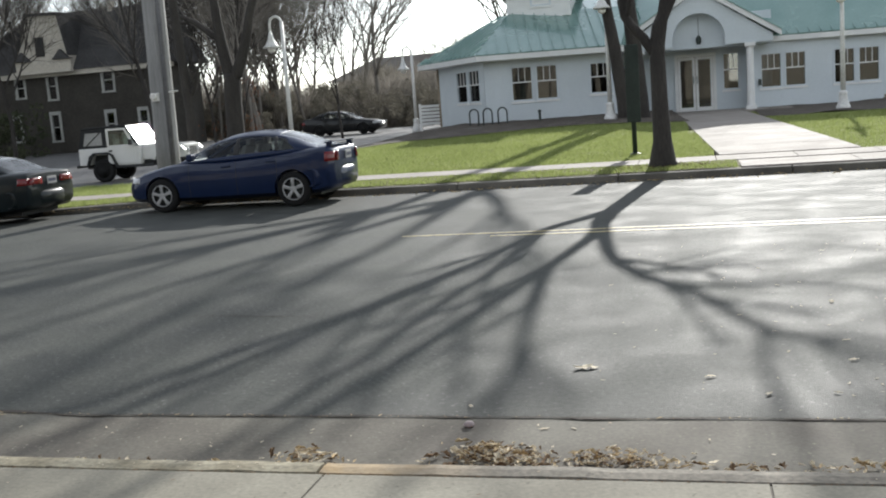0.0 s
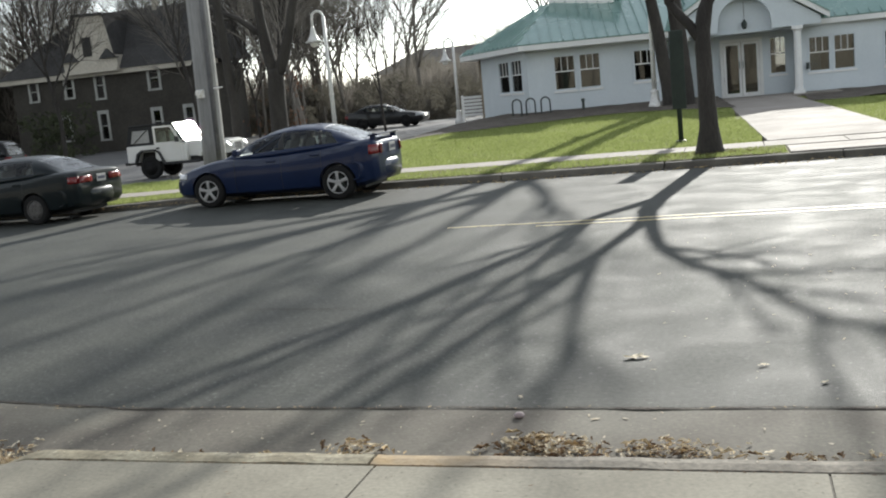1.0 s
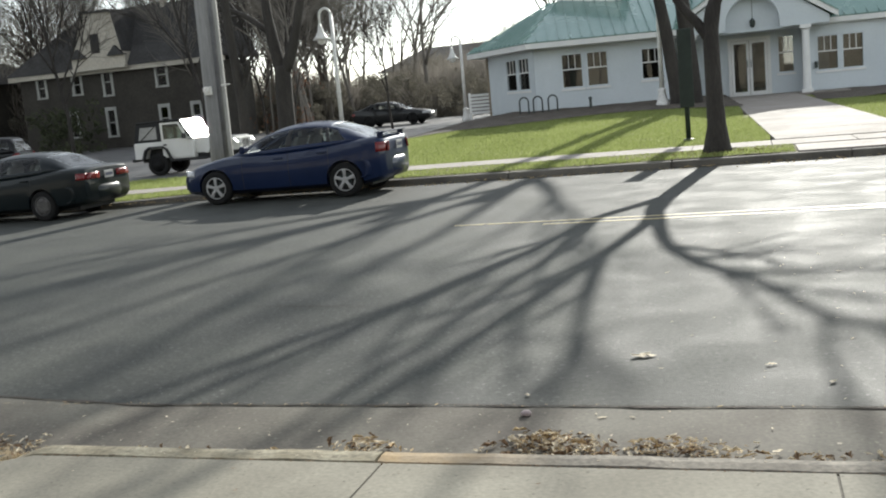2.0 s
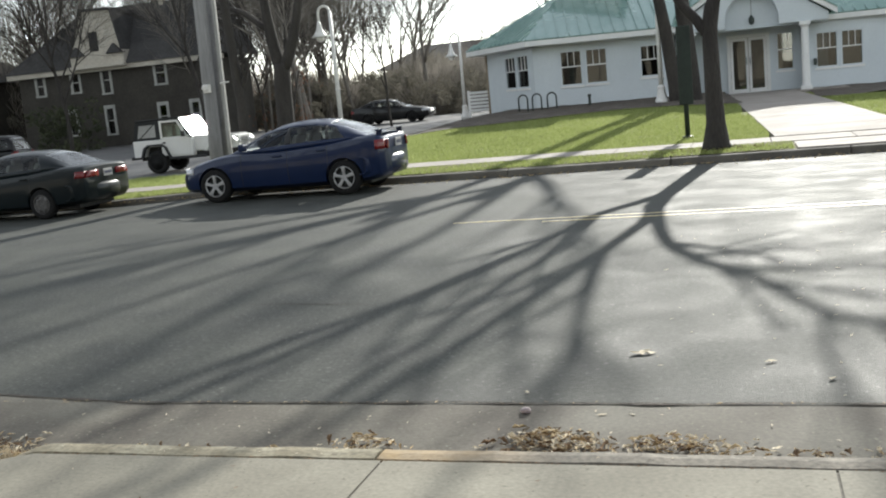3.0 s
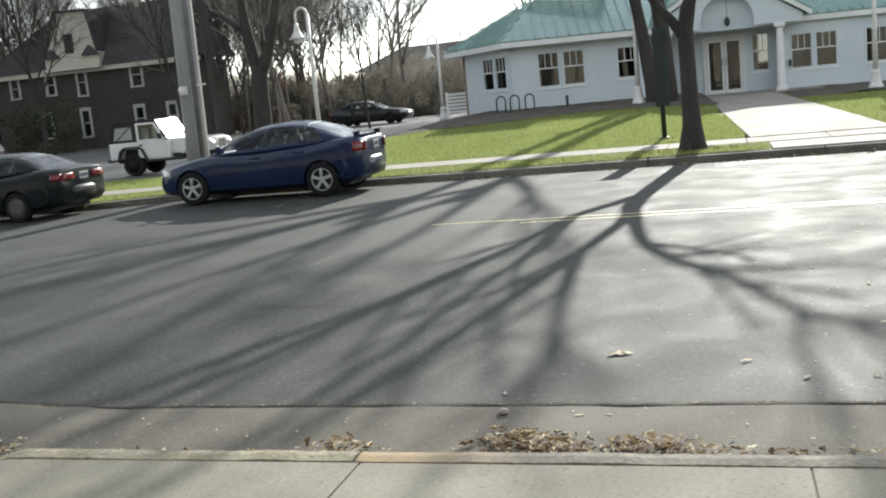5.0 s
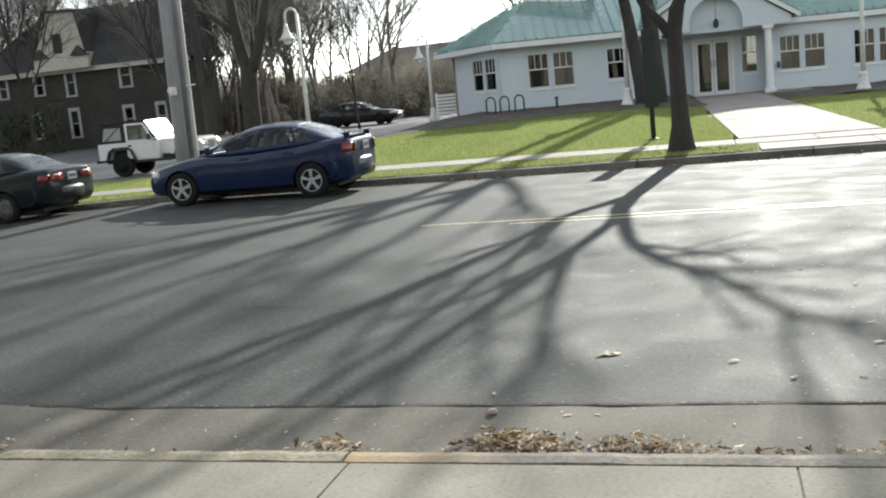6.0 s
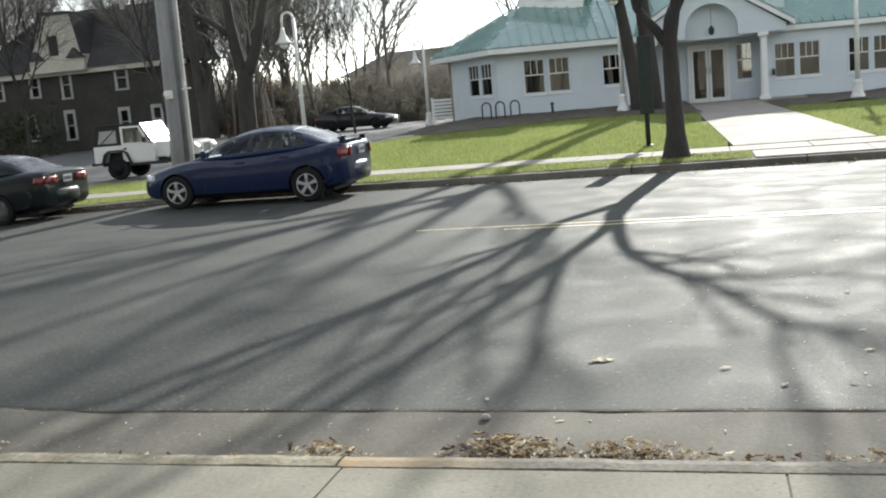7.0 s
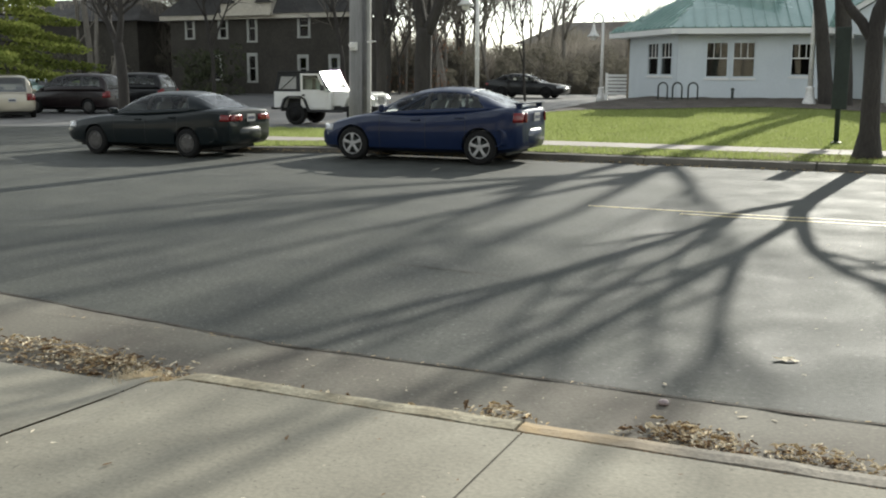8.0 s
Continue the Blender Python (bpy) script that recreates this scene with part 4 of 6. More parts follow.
SEDAN_GH = dict(belt=0.93, well=(-1.45, 0.85, 0.7), square=3.1, lean=0.42, rail=46, pillar=57,
    profile=[(1.12, 0.87), (0.72, 1.07), (0.3, 1.27), (-0.1, 1.365), (-0.5, 1.388), (-0.9, 1.352), (-1.3, 1.235), (-1.66, 1.075), (-1.86, 1.0)],
    width=[(1.12, 0.70), (0.7, 0.775), (0.0, 0.805), (-0.8, 0.80), (-1.4, 0.765), (-1.86, 0.66)],
    screen=(0.12, 1.0), rear=(-1.72, -0.98), bays=[(-0.15, -0.16, 0.78, 0.5), (-0.97, -0.9, -0.25, -0.24), (-1.34, -1.12, -1.03, -0.96)],
    seams=(0.75, -0.2, -1.0), handles=(0.0, -0.88), mirror=(0.62, 0.93), seats=((-0.05, 1), (-0.75, 0)))
blue_at = pose(-7.72, 17.42, 0, 0, 0, 180)
car("dark blue four-door sedan with silver five-spoke wheels parked at the kerb", M["blue"], blue_at, SEDAN, (1.34, -1.28), SEDAN_GH, 0.315, "alloy", spoiler=True, bumper=True, plate=0.78,
    lamps=(("tail_light", -1, -1.9, 0.5, 0.77, 0.94, M["red_lens"], "red tail light"), ("headlight", 1, 1.8, 0.34, 0.56, 0.66, M["clear_lens"], "clear headlight")))

SEDAN_B = [(-2.34, 0.66, 0.42, 0.76), (-2.31, 0.77, 0.34, 0.97), (-2.2, 0.83, 0.28, 1.02), (-1.8, 0.86, 0.23, 1.03), (-1.0, 0.875, 0.21, 0.965), (0.0, 0.875, 0.21, 0.91), (0.8, 0.87, 0.21, 0.89),
           (1.3, 0.86, 0.21, 0.86), (1.8, 0.84, 0.22, 0.79), (2.15, 0.79, 0.24, 0.71), (2.34, 0.68, 0.30, 0.62), (2.4, 0.52, 0.35, 0.54)]
SEDAN_B_GH = dict(belt=0.9, well=(-1.35, 0.8, 0.7), square=3.2, lean=0.42, rail=46, pillar=57,
    profile=[(1.18, 0.84), (0.78, 1.03), (0.38, 1.24), (0.0, 1.345), (-0.4, 1.38), (-0.95, 1.37), (-1.35, 1.29), (-1.7, 1.13), (-1.98, 1.0)],
    width=[(1.18, 0.70), (0.8, 0.78), (0.0, 0.815), (-0.9, 0.81), (-1.5, 0.775), (-1.98, 0.68)],
    screen=(0.18, 1.08), rear=(-1.86, -1.22), bays=[(-0.1, -0.11, 0.8, 0.53), (-1.28, -1.1, -0.2, -0.19)],
    seams=(0.8, -0.1, -1.0), handles=(0.1, -0.85), mirror=(0.68, 0.9), seats=((-0.05, 1), (-0.75, 0)))
car("dark green four-door sedan with grey wheel covers at the kerb", M["teal"], pose(-14.12, 17.36, -0.11, 0, 0, 180) @ Matrix.Diagonal((0.935, 0.96, 0.985, 1)), SEDAN_B, (1.38, -1.24), SEDAN_B_GH, 0.31, "cover", bumper=True, plate=0.76,
    lamps=(("tail_light", -1, -2.14, 0.3, 0.78, 0.91, M["red_lens"], "red tail light"), ("headlight", 1, 1.98, 0.36, 0.58, 0.69, M["clear_lens"], "clear headlight")))
# its black rims paint in the shadow that swallows the wheels
car("black four-door sedan parked on the car park", M["black"], pose(-19.0, 54.9, terrain(-19.0, 54.9) - 0.02), SEDAN_B, (1.38, -1.24), SEDAN_B_GH, 0.31, "dark", plate=False,
    lamps=(("tail_light", -1, -2.12, 0.3, 0.70, 0.86, M["red_lens"], "red tail light"), ("headlight", 1, 1.98, 0.36, 0.58, 0.69, M["clear_lens"], "clear headlight")))

VAN = [(-2.3, 0.70, 0.36, 0.80), (-2.27, 0.82, 0.3, 0.98), (-2.1, 0.89, 0.26, 1.02), (-1.0, 0.92, 0.23, 1.02), (0.2, 0.92, 0.23, 1.01), (1.2, 0.91, 0.23, 0.99), (1.7, 0.88, 0.24, 0.90), (2.1, 0.80, 0.26, 0.78), (2.3, 0.6, 0.33, 0.62)]
VAN_GH = dict(belt=1.0, well=(-2.0, 1.1, 0.75), square=4.2, lean=0.2, pillar=56, rail=42,
    profile=[(1.72, 0.88), (1.2, 1.2), (0.7, 1.55), (0.3, 1.7), (-0.3, 1.76), (-1.2, 1.76), (-1.85, 1.7), (-2.1, 1.45), (-2.22, 0.98)],
    width=[(1.72, 0.72), (1.2, 0.82), (0.2, 0.86), (-1.5, 0.86), (-2.22, 0.78)],
    screen=(0.5, 1.6), rear=(-2.2, -1.92), bays=[(0.12, 0.12, 1.25, 0.85), (-0.92, -0.92, 0.02, 0.02), (-1.95, -1.8, -1.02, -1.02)],
    seams=(1.0, 0.05, -0.95), handles=(0.2, -0.8), mirror=(0.95, 1.0), seats=((0.2, 1), (-0.8, 0)))
VL = (("tail_light", -1, -2.12, 0.55, 0.72, 1.0, M["red_lens"], "red tail light"), ("headlight", 1, 1.9, 0.36, 0.62, 0.74, M["clear_lens"], "clear headlight"))
lotz = lambda x, y: terrain(x, y) - 0.02
car("dark maroon minivan parked on the car park", M["maroon"], pose(-33.5, 34.6, lotz(-33, 34), 0, 0, 186), VAN, (1.45, -1.35), VAN_GH, 0.33, "cover", "van", VL, plate=0.66)
car("black minivan parked behind another van", M["black"], pose(-33.9, 38.6, lotz(-33, 38), 0, 0, 188), VAN, (1.45, -1.35), VAN_GH, 0.33, "cover", "van", VL, plate=0.66)
car("pale gold sport utility wagon seen from its tail", M["gold"], pose(-34.0, 31.4, lotz(-34, 30), 0, 0, 139), VAN, (1.45, -1.35), VAN_GH, 0.35, "alloy", "van", VL, plate=0.66)
car("pale teal sedan parked far back", M["aqua"], pose(-43.4, 41.5, lotz(-43, 41), 0, 0, 165), SEDAN_B, (1.38, -1.24), SEDAN_B_GH, 0.31, "cover", plate=False)


def jeep(at):
    """A short open four-wheel-drive facing +x with a black soft top."""
    j = thing("jeep", "white two-door off-road jeep with a black canvas top", "car", at)
    W, white = 0.76, M["white_paint"]
    tub = Geo()
    tub.prism([(-1.75, 0.55), (-1.4, 0.55), (-1.3, 0.86), (-0.62, 0.86), (-0.5, 0.5), (0.3, 0.5), (0.3, 1.08), (-1.75, 1.08)], -W, W)
    tub.v = [(x, z, y) for x, y, z in tub.v]
    part("tub", tub, white, j, bev=0.03)
    hood = Geo()
    hood.prism([(0.26, 0.62), (1.72, 0.62), (1.72, 1.0), (1.6, 1.06), (0.26, 1.12)], -0.56, 0.56)
    hood.v = [(x, z, y) for x, y, z in hood.v]
    part("bonnet", hood, white, j, bev=0.03)
    part("grille", Geo().box(1.72, 1.75, -0.5, 0.5, 0.62, 1.0), white, j, bev=0.01)
    for k in range(7):
        part("grille_slot", Geo().box(1.745, 1.756, -0.24 + k * 0.08 - 0.02, -0.24 + k * 0.08 + 0.02, 0.68, 0.94), M["plastic"], j)
    for s in (-1, 1):
        f = Geo()
        f.prism([(0.66, 0.62), (0.82, 0.92), (1.0, 1.0), (1.66, 1.0), (1.78, 0.86), (1.78, 0.8), (1.6, 0.93), (1.02, 0.93), (0.9, 0.86), (0.78, 0.6)], s * 0.55, s * 0.78)
        f.v = [(x, z, y) for x, y, z in f.v]
        part("front_wing", f, white, j, bev=0.015)
        a = Geo()
        a.prism([(-1.48, 0.52), (-1.36, 0.84), (-1.2, 0.94), (-0.74, 0.94), (-0.58, 0.84), (-0.44, 0.5), (-0.5, 0.5), (-0.63, 0.82), (-0.76, 0.89), (-1.18, 0.89), (-1.31, 0.8), (-1.42, 0.52)], s * 0.74, s * 0.87)
        a.v = [(x, z, y) for x, y, z in a.v]
        part("wheel_arch_flare", a, M["plastic"], j, "black plastic flare")
        part("headlight", Geo().lathe([(0.09, 0), (0.09, 0.02), (0.05, 0.035)], 14, (1.745, s * 0.39, 0.83), axis="x"), M["clear_lens"], j, smooth=True)
        part("rocker_bar", Geo().tube([(-0.5, s * 0.8, 0.46), (0.75, s * 0.8, 0.46)], [0.04, 0.04], 8), M["plastic"], j)
        # door: lower panel, handle and window with black surround
        d = part("door", Geo().box(-0.76, 0.16, s * 0.765 - 0.012, s * 0.765 + 0.012, 0.56, 1.1), white, j, bev=0.02)
        part("door_handle", Geo().box(-0.7, -0.6, s * 0.79 - 0.012, s * 0.79 + 0.012, 0.94, 0.99), M["plastic"], d)
        wf = Geo()
        o = [(-0.76, 1.1), (0.18, 1.1), (-0.12, 1.66), (-0.76, 1.66)]
        i2 = [(-0.69, 1.14), (0.08, 1.14), (-0.16, 1.6), (-0.69, 1.6)]
        for k in range(4):
            q = [o[k], o[(k + 1) % 4], i2[(k + 1) % 4], i2[k]]
            wf.slab([(x, s * 0.75, z) for x, z in q], (0, s * 0.03, 0))
        part("window_frame", wf, white, d)
        part("pane", Geo().slab([(x, s * 0.76, z) for x, z in i2], (0, s * 0.006, 0)), M["autoglass"], d)
        part("wing_mirror", Geo().box(0.04, 0.12, s * 0.9 - 0.08, s * 0.9 + 0.08, 1.12, 1.3), M["plastic"], j, bev=0.02)
        # soft top quarter with a clear window
        q0 = [(-1.72, 1.08), (-0.78, 1.08), (-0.78, 1.68), (-1.58, 1.66)]
        q1 = [(-1.58, 1.16), (-0.92, 1.16), (-0.92, 1.56), (-1.48, 1.56)]
        t = Geo()
        for k in range(4):
            q = [q0[k], q0[(k + 1) % 4], q1[(k + 1) % 4], q1[k]]
            t.slab([(x, s * 0.72, z) for x, z in q], (0, s * 0.03, 0))
        part("soft_top_side", t, M["canvas"], j)
        part("soft_top_window", Geo().slab([(x, s * 0.73, z) for x, z in q1], (0, s * 0.006, 0)), M["vinyl"], j, "hazy clear vinyl window")
        part("top_bow", Geo().tube([(-0.95, s * 0.745, 1.58), (-1.5, s * 0.745, 1.14)], [0.014, 0.014], 6), M["canvas"], j)
    part("soft_top", Geo().slab([(-1.62, -0.74, 1.67), (-0.1, -0.72, 1.70), (-0.1, 0.72, 1.70), (-1.62, 0.74, 1.67)], (0, 0, 0.06)), M["canvas"], j, "black canvas roof", bev=0.03)
    part("soft_top_back", Geo().slab([(-1.75, -0.72, 1.08), (-1.75, 0.72, 1.08), (-1.6, 0.72, 1.68), (-1.6, -0.72, 1.68)], (0.02, 0, 0)), M["canvas"], j)
    ws = Geo()
    P0, P1 = Vector((0.28, 0, 1.1)), Vector((-0.11, 0, 1.7))
    for a, b, z0, z1 in ((-0.74, -0.66, 0, 1), (0.66, 0.74, 0, 1), (-0.66, 0.66, 0, 0.12), (-0.66, 0.66, 0.9, 1)):
        p, q = P0.lerp(P1, z0), P0.lerp(P1, z1)
        ws.slab([(p.x, a, p.z), (p.x, b, p.z), (q.x, b, q.z), (q.x, a, q.z)], (0.035, 0, 0.015))
    fr = part("windscreen_frame", ws, white, j, bev=0.008)
    p, q = P0.lerp(P1, 0.12), P0.lerp(P1, 0.9)
    part("windscreen", Geo().slab([(p.x + 0.015, -0.66, p.z), (p.x + 0.015, 0.66, p.z), (q.x + 0.015, 0.66, q.z), (q.x + 0.015, -0.66, q.z)], (0.006, 0, 0.003)), M["autoglass"], fr)
    part("front_bumper", Geo().box(1.84, 1.94, -0.7, 0.7, 0.5, 0.62), M["plastic"], j, bev=0.02)
    part("rear_bumper", Geo().box(-1.9, -1.76, -0.7, 0.7, 0.48, 0.58), M["plastic"], j, bev=0.02)
    part("chassis", Geo().box(-1.7, 1.84, -0.36, 0.36, 0.42, 0.56), M["plastic"], j)
    part("inner_well", Geo().box(-1.6, 1.6, -0.5, 0.5, 0.5, 0.9), M["plastic"], j)
    for x, s in ((1.22, 1), (1.22, -1), (-0.96, 1), (-0.96, -1)):
        wheel(j, x, s * 0.7, 0.36, 0.24, s, 5, "dark")
    sp = wheel(j, -1.92, 0.1, 0.36, 0.22, -1, 5, "dark")
    sp.matrix_local = pose(-1.93, 0.1, 0.95, 0, 0, -90)
    for s in (-1, 1):
        part("seat", Geo().box(-0.65, -0.2, s * 0.36 - 0.24, s * 0.36 + 0.24, 0.8, 0.95).box(-0.78, -0.64, s * 0.36 - 0.23, s * 0.36 + 0.23, 0.85, 1.5), M["seat"], j, bev=0.04)
    return j

jeep(pose(-16.65, 28.75, lotz(-16.6, 28.7), 0, 0, 5.5))

# ---------------------------------------------------------------- street furniture
def lamp_post(x, y, z, h, turn=0):
    """A white street lamp: flared base, fluted shaft and a hooked arm with a bell shade."""
    p = thing("street_lamp", "white painted street lamp with a hanging bell-shaped shade", "street lamp", pose(x, y, z, 0, 0, turn), "white street lamps")
    part("base", Geo().lathe([(0.23, -0.1), (0.23, 0.1), (0.2, 0.14), (0.15, 0.3), (0.13, 0.5), (0.15, 0.54), (0.09, 0.62)], 16), M["white_metal"], p, smooth=True)
    part("shaft", Geo().lathe([(0.085, 0.6), (0.07, h * 0.6), (0.06, h)], 14), M["white_metal"], p, smooth=True)
    part("collar", Geo().lathe([(0.09, h * 0.42), (0.1, h * 0.42 + 0.03), (0.09, h * 0.42 + 0.06)], 14), M["white_metal"], p)
    pts = [(0, 0, h - 0.1)] + [(-0.23 + 0.23 * math.cos(a), 0, h - 0.05 + 0.26 * math.sin(a)) for a in np.linspace(0, math.pi, 10)] + [(-0.46, 0, h - 0.35)]
    part("arm", Geo().tube(pts, [0.045] * len(pts), 8), M["white_metal"], p, smooth=True)
    part("shade", Geo().lathe([(0.05, h - 0.3), (0.08, h - 0.42), (0.11, h - 0.58), (0.2, h - 0.76), (0.32, h - 0.86), (0.3, h - 0.88), (0.05, h - 0.6)], 18, (-0.46, 0, 0)), M["white_metal"], p, smooth=True)
    part("globe", Geo().lathe([(0.06, h - 0.86), (0.15, h - 0.9), (0.13, h - 1.0), (0.04, h - 1.05)], 14, (-0.46, 0, 0)), M["milk"], p, smooth=True)
    return p

lamp_post(-13.62, 34.0, terrain(-13.6, 34), 4.85)
lamp_post(-12.78, 48.0, 0.3, 3.9)
lamp_post(-2.27, 35.8, terrain(-2.3, 35.8), 4.7, 78)
lamp_post(5.43, 35.8, terrain(5.4, 35.8), 4.5, 78)

pole = thing("utility_pole", "tall weathered grey wooden utility pole with a conduit", "utility pole", pose(0, 0, 0))
pb, pt = Vector((-10.42, 19.35, 0.0)), Vector((-10.27, 19.35, 9.0))
part("pole", Geo().tube([pb.lerp(pt, t) for t in np.linspace(0, 1, 8)], [0.25, 0.245, 0.24, 0.235, 0.23, 0.22, 0.21, 0.2], 18), M["pole_wood"], pole, smooth=True)
part("conduit", Geo().tube([pb.lerp(pt, t) + Vector((0.2, -0.16, 0)) for t in (0, 0.5, 1)], [0.055] * 3, 10), M["zinc"], pole, "grey cable conduit", smooth=True)
mb = pb.lerp(pt, 0.252)
part("meter_box", Geo().box(mb.x - 0.09, mb.x + 0.06, mb.y - 0.32, mb.y - 0.2, mb.z - 0.16, mb.z + 0.02).lathe([(0.07, -0.32), (0.07, -0.38)], 12, (mb.x - 0.015, mb.y, mb.z - 0.05), axis="y"), M["milk"], pole, "small pale meter box", bev=0.01)
part("bracket", Geo().tube([(mb.x + 0.2, mb.y - 0.15, mb.z + 0.02), (mb.x + 0.48, mb.y - 0.2, mb.z + 0.03)], [0.02, 0.015], 6), M["milk"], pole)

sp = thing("sign_post", "dark green steel post carrying an upright green sign panel", "sign", pose(-0.71, 22.4, terrain(-0.7, 22.4)))
part("post", Geo().tube([(0, 0, -0.2), (-0.01, 0, 1.2), (-0.02, 0, 2.2)], [0.055, 0.053, 0.05], 10), M["green_metal"], sp, smooth=True)
part("sign_panel", Geo().box(-0.14, 0.16, -0.075, -0.05, 0.72, 2.4), M["green_metal"], sp, "plain dark green panel", bev=0.012)
part("panel_rib", Geo().box(-0.11, 0.13, -0.05, -0.035, 0.9, 0.95), M["green_metal"], sp)
part("panel_rib", Geo().box(-0.11, 0.13, -0.05, -0.035, 2.2, 2.25), M["green_metal"], sp)
part("foot_plate", Geo().lathe([(0.12, -0.02), (0.12, 0.03), (0.07, 0.05)], 12), M["green_metal"], sp)

for x in (-7.5, -6.97, -6.4):
    r = thing("bike_rack", "dark steel inverted-U bicycle rack by the wall", "bike rack", pose(x, 37.2, terrain(x, 37.2) + 0.02), "bicycle racks")
    pts = [(-0.17, 0, -0.1), (-0.17, 0, 0.45)] + [(-0.17 * math.cos(a), 0, 0.45 + 0.17 * math.sin(a)) for a in np.linspace(0.3, math.pi - 0.3, 7)] + [(0.17, 0, 0.45), (0.17, 0, -0.1)]
    part("hoop", Geo().tube(pts, [0.03] * len(pts), 8), M["dark_metal"], r, smooth=True)
    for s in (-1, 1):
        part("foot_plate", Geo().lathe([(0.06, -0.02), (0.06, 0.015)], 10, (s * 0.17, 0, 0)), M["dark_metal"], r)
st = thing("stand_pipe", "short dark pipe post by the wall", "post", pose(-5.05, 37.6, terrain(-5, 37.6)))
part("pipe", Geo().tube([(0, 0, -0.1), (0, 0, 0.35)], [0.05, 0.05], 8), M["dark_metal"], st)
part("cap", Geo().lathe([(0.07, 0.35), (0.07, 0.42), (0.02, 0.45)], 10), M["dark_metal"], st)

fe = thing("slat_fence", "white wooden fence of horizontal slats beside the building", "fence", pose(-11.45, 44, 0.6))
for x in (0, 1.2):
    part("post", Geo().box(x - 0.05, x + 0.05, -0.05, 0.05, -0.4, 1.0), M["trim"], fe, bev=0.008)
for k in range(6):
    part("slat", Geo().box(-0.02, 1.25, -0.075, -0.052, 0.05 + k * 0.155, 0.16 + k * 0.155), M["trim"], fe, bev=0.005)

# ---------------------------------------------------------------- trees
def rnd(a, b):
    return random.uniform(a, b)


class Tree:
    """Bare winter tree: a trunk, limbs and twigs, each level in its own mesh."""

    def __init__(self, seed, twig=0.008):
        random.seed(seed)
        self.g = [Geo(), Geo(), Geo()]
        self.twig = twig

    def limb(self, p, d, length, rad, level, depth, up=0.06, wander=0.16, kids=5, spread=0.75):
        p, d = Vector(p), Vector(d).normalized()
        n = {0: 8, 1: 7, 2: 5, 3: 4}.get(level, 3)
        pts, rs, dirs = [p.copy()], [rad], [d.copy()]
        for i in range(n):
            d = (d + Vector((rnd(-1, 1), rnd(-1, 1), rnd(-1, 1))) * wander + Vector((0, 0, up))).normalized()
            p = p + d * (length / n)
            pts.append(p.copy()), dirs.append(d.copy())
            rs.append(max(rad * (1 - 0.72 * (i + 1) / n), self.twig * 0.5))
        self.trace(pts, rs, level)
        if level < depth:
            self.sprout(pts, rs, dirs, length, level, depth, up, wander, kids, spread)

    def trace(self, pts, rs, level):
        self.g[min(level, 2)].tube(pts, rs, {0: 12, 1: 8, 2: 5}.get(level, 3), cap=level < 2)

    def sprout(self, pts, rs, dirs, length, level, depth, up, wander, kids, spread, start=0.3):
        for k in range(kids):
            t = start + (1 - start) * (k + rnd(0.1, 0.9)) / kids
            i = min(int(t * (len(pts) - 1)), len(pts) - 2)
            f = t * (len(pts) - 1) - i
            q = pts[i].lerp(pts[i + 1], f)
            d = dirs[i + 1]
            a = d.orthogonal().normalized()
            a.rotate(Matrix.Rotation(rnd(0, 6.283), 3, d))
            nd = d + a * spread * rnd(0.7, 1.5)
            self.limb(q, nd, length * rnd(0.42, 0.68) * (1.1 - 0.4 * t), max(rs[i] * 0.62, self.twig), level + 1, depth, up * 0.8, wander * 1.1, kids, spread)

    def course(self, pts, r0, r1, level, depth, kids=5, length=2.2, start=0.25):
        """A limb along a given course, with its own twigs."""
        pts = [Vector(p) for p in spline(pts, 3)]
        n = len(pts)
        rs = [r0 + (r1 - r0) * i / (n - 1) for i in range(n)]
        dirs = [(pts[min(i + 1, n - 1)] - pts[max(i - 1, 0)]).normalized() for i in range(n)]
        self.trace(pts, rs, level)
        if depth > level:
            self.sprout(pts, rs, dirs, length, level, depth, 0.05, 0.16, kids, 0.75, start)

    def build(self, label, at, bark, names=("trunk", "crown", "twig_crown"), group="bare trees"):
        t = thing("tree", label, "tree", at, group)
        for nm, g in zip(names, self.g):
            if g.v:
                ob = part(nm, g, bark, t, smooth=True, fix=False)
                if nm == "twig_crown":
                    ob["kind"] = "stuff"
        return t


# roadside tree whose shadow lies across the street
t = Tree(5)
Y = 19.25
base = [(0.0, 0, -0.1), (-0.01, 0, 0.1), (0.0, 0, 0.5), (-0.02, 0, 1.3), (-0.03, 0, 2.0), (-0.02, 0, 2.35), (0.0, 0, 2.6), (0.05, 0, 2.8)]
t.g[0].tube([Vector(p) for p in base], [0.34, 0.25, 0.175, 0.15, 0.145, 0.135, 0.11, 0.07], 16)
t.course([(-0.03, 0, 2.0), (0.1, 0, 2.72), (0.46, 0.05, 3.46), (0.74, 0.05, 3.88), (1.1, 0, 4.19), (1.62, 0, 4.51), (2.24, 0, 5.06), (2.6, 0, 5.22), (3.6, 0.1, 5.9), (4.8, 0.2, 7.0)], 0.095, 0.024, 1, 3, 8)
t.course([(1.45, 0, 4.38), (1.94, 0, 4.41), (2.67, 0, 4.44), (3.7, 0, 4.75)], 0.034, 0.012, 1, 3, 5, 1.4)
t.course([(2.18, 0, 5.0), (2.23, 0, 5.43), (2.38, 0, 5.8), (2.45, 0, 6.4), (2.7, 0.1, 7.4)], 0.042, 0.016, 1, 3, 6, 1.8)
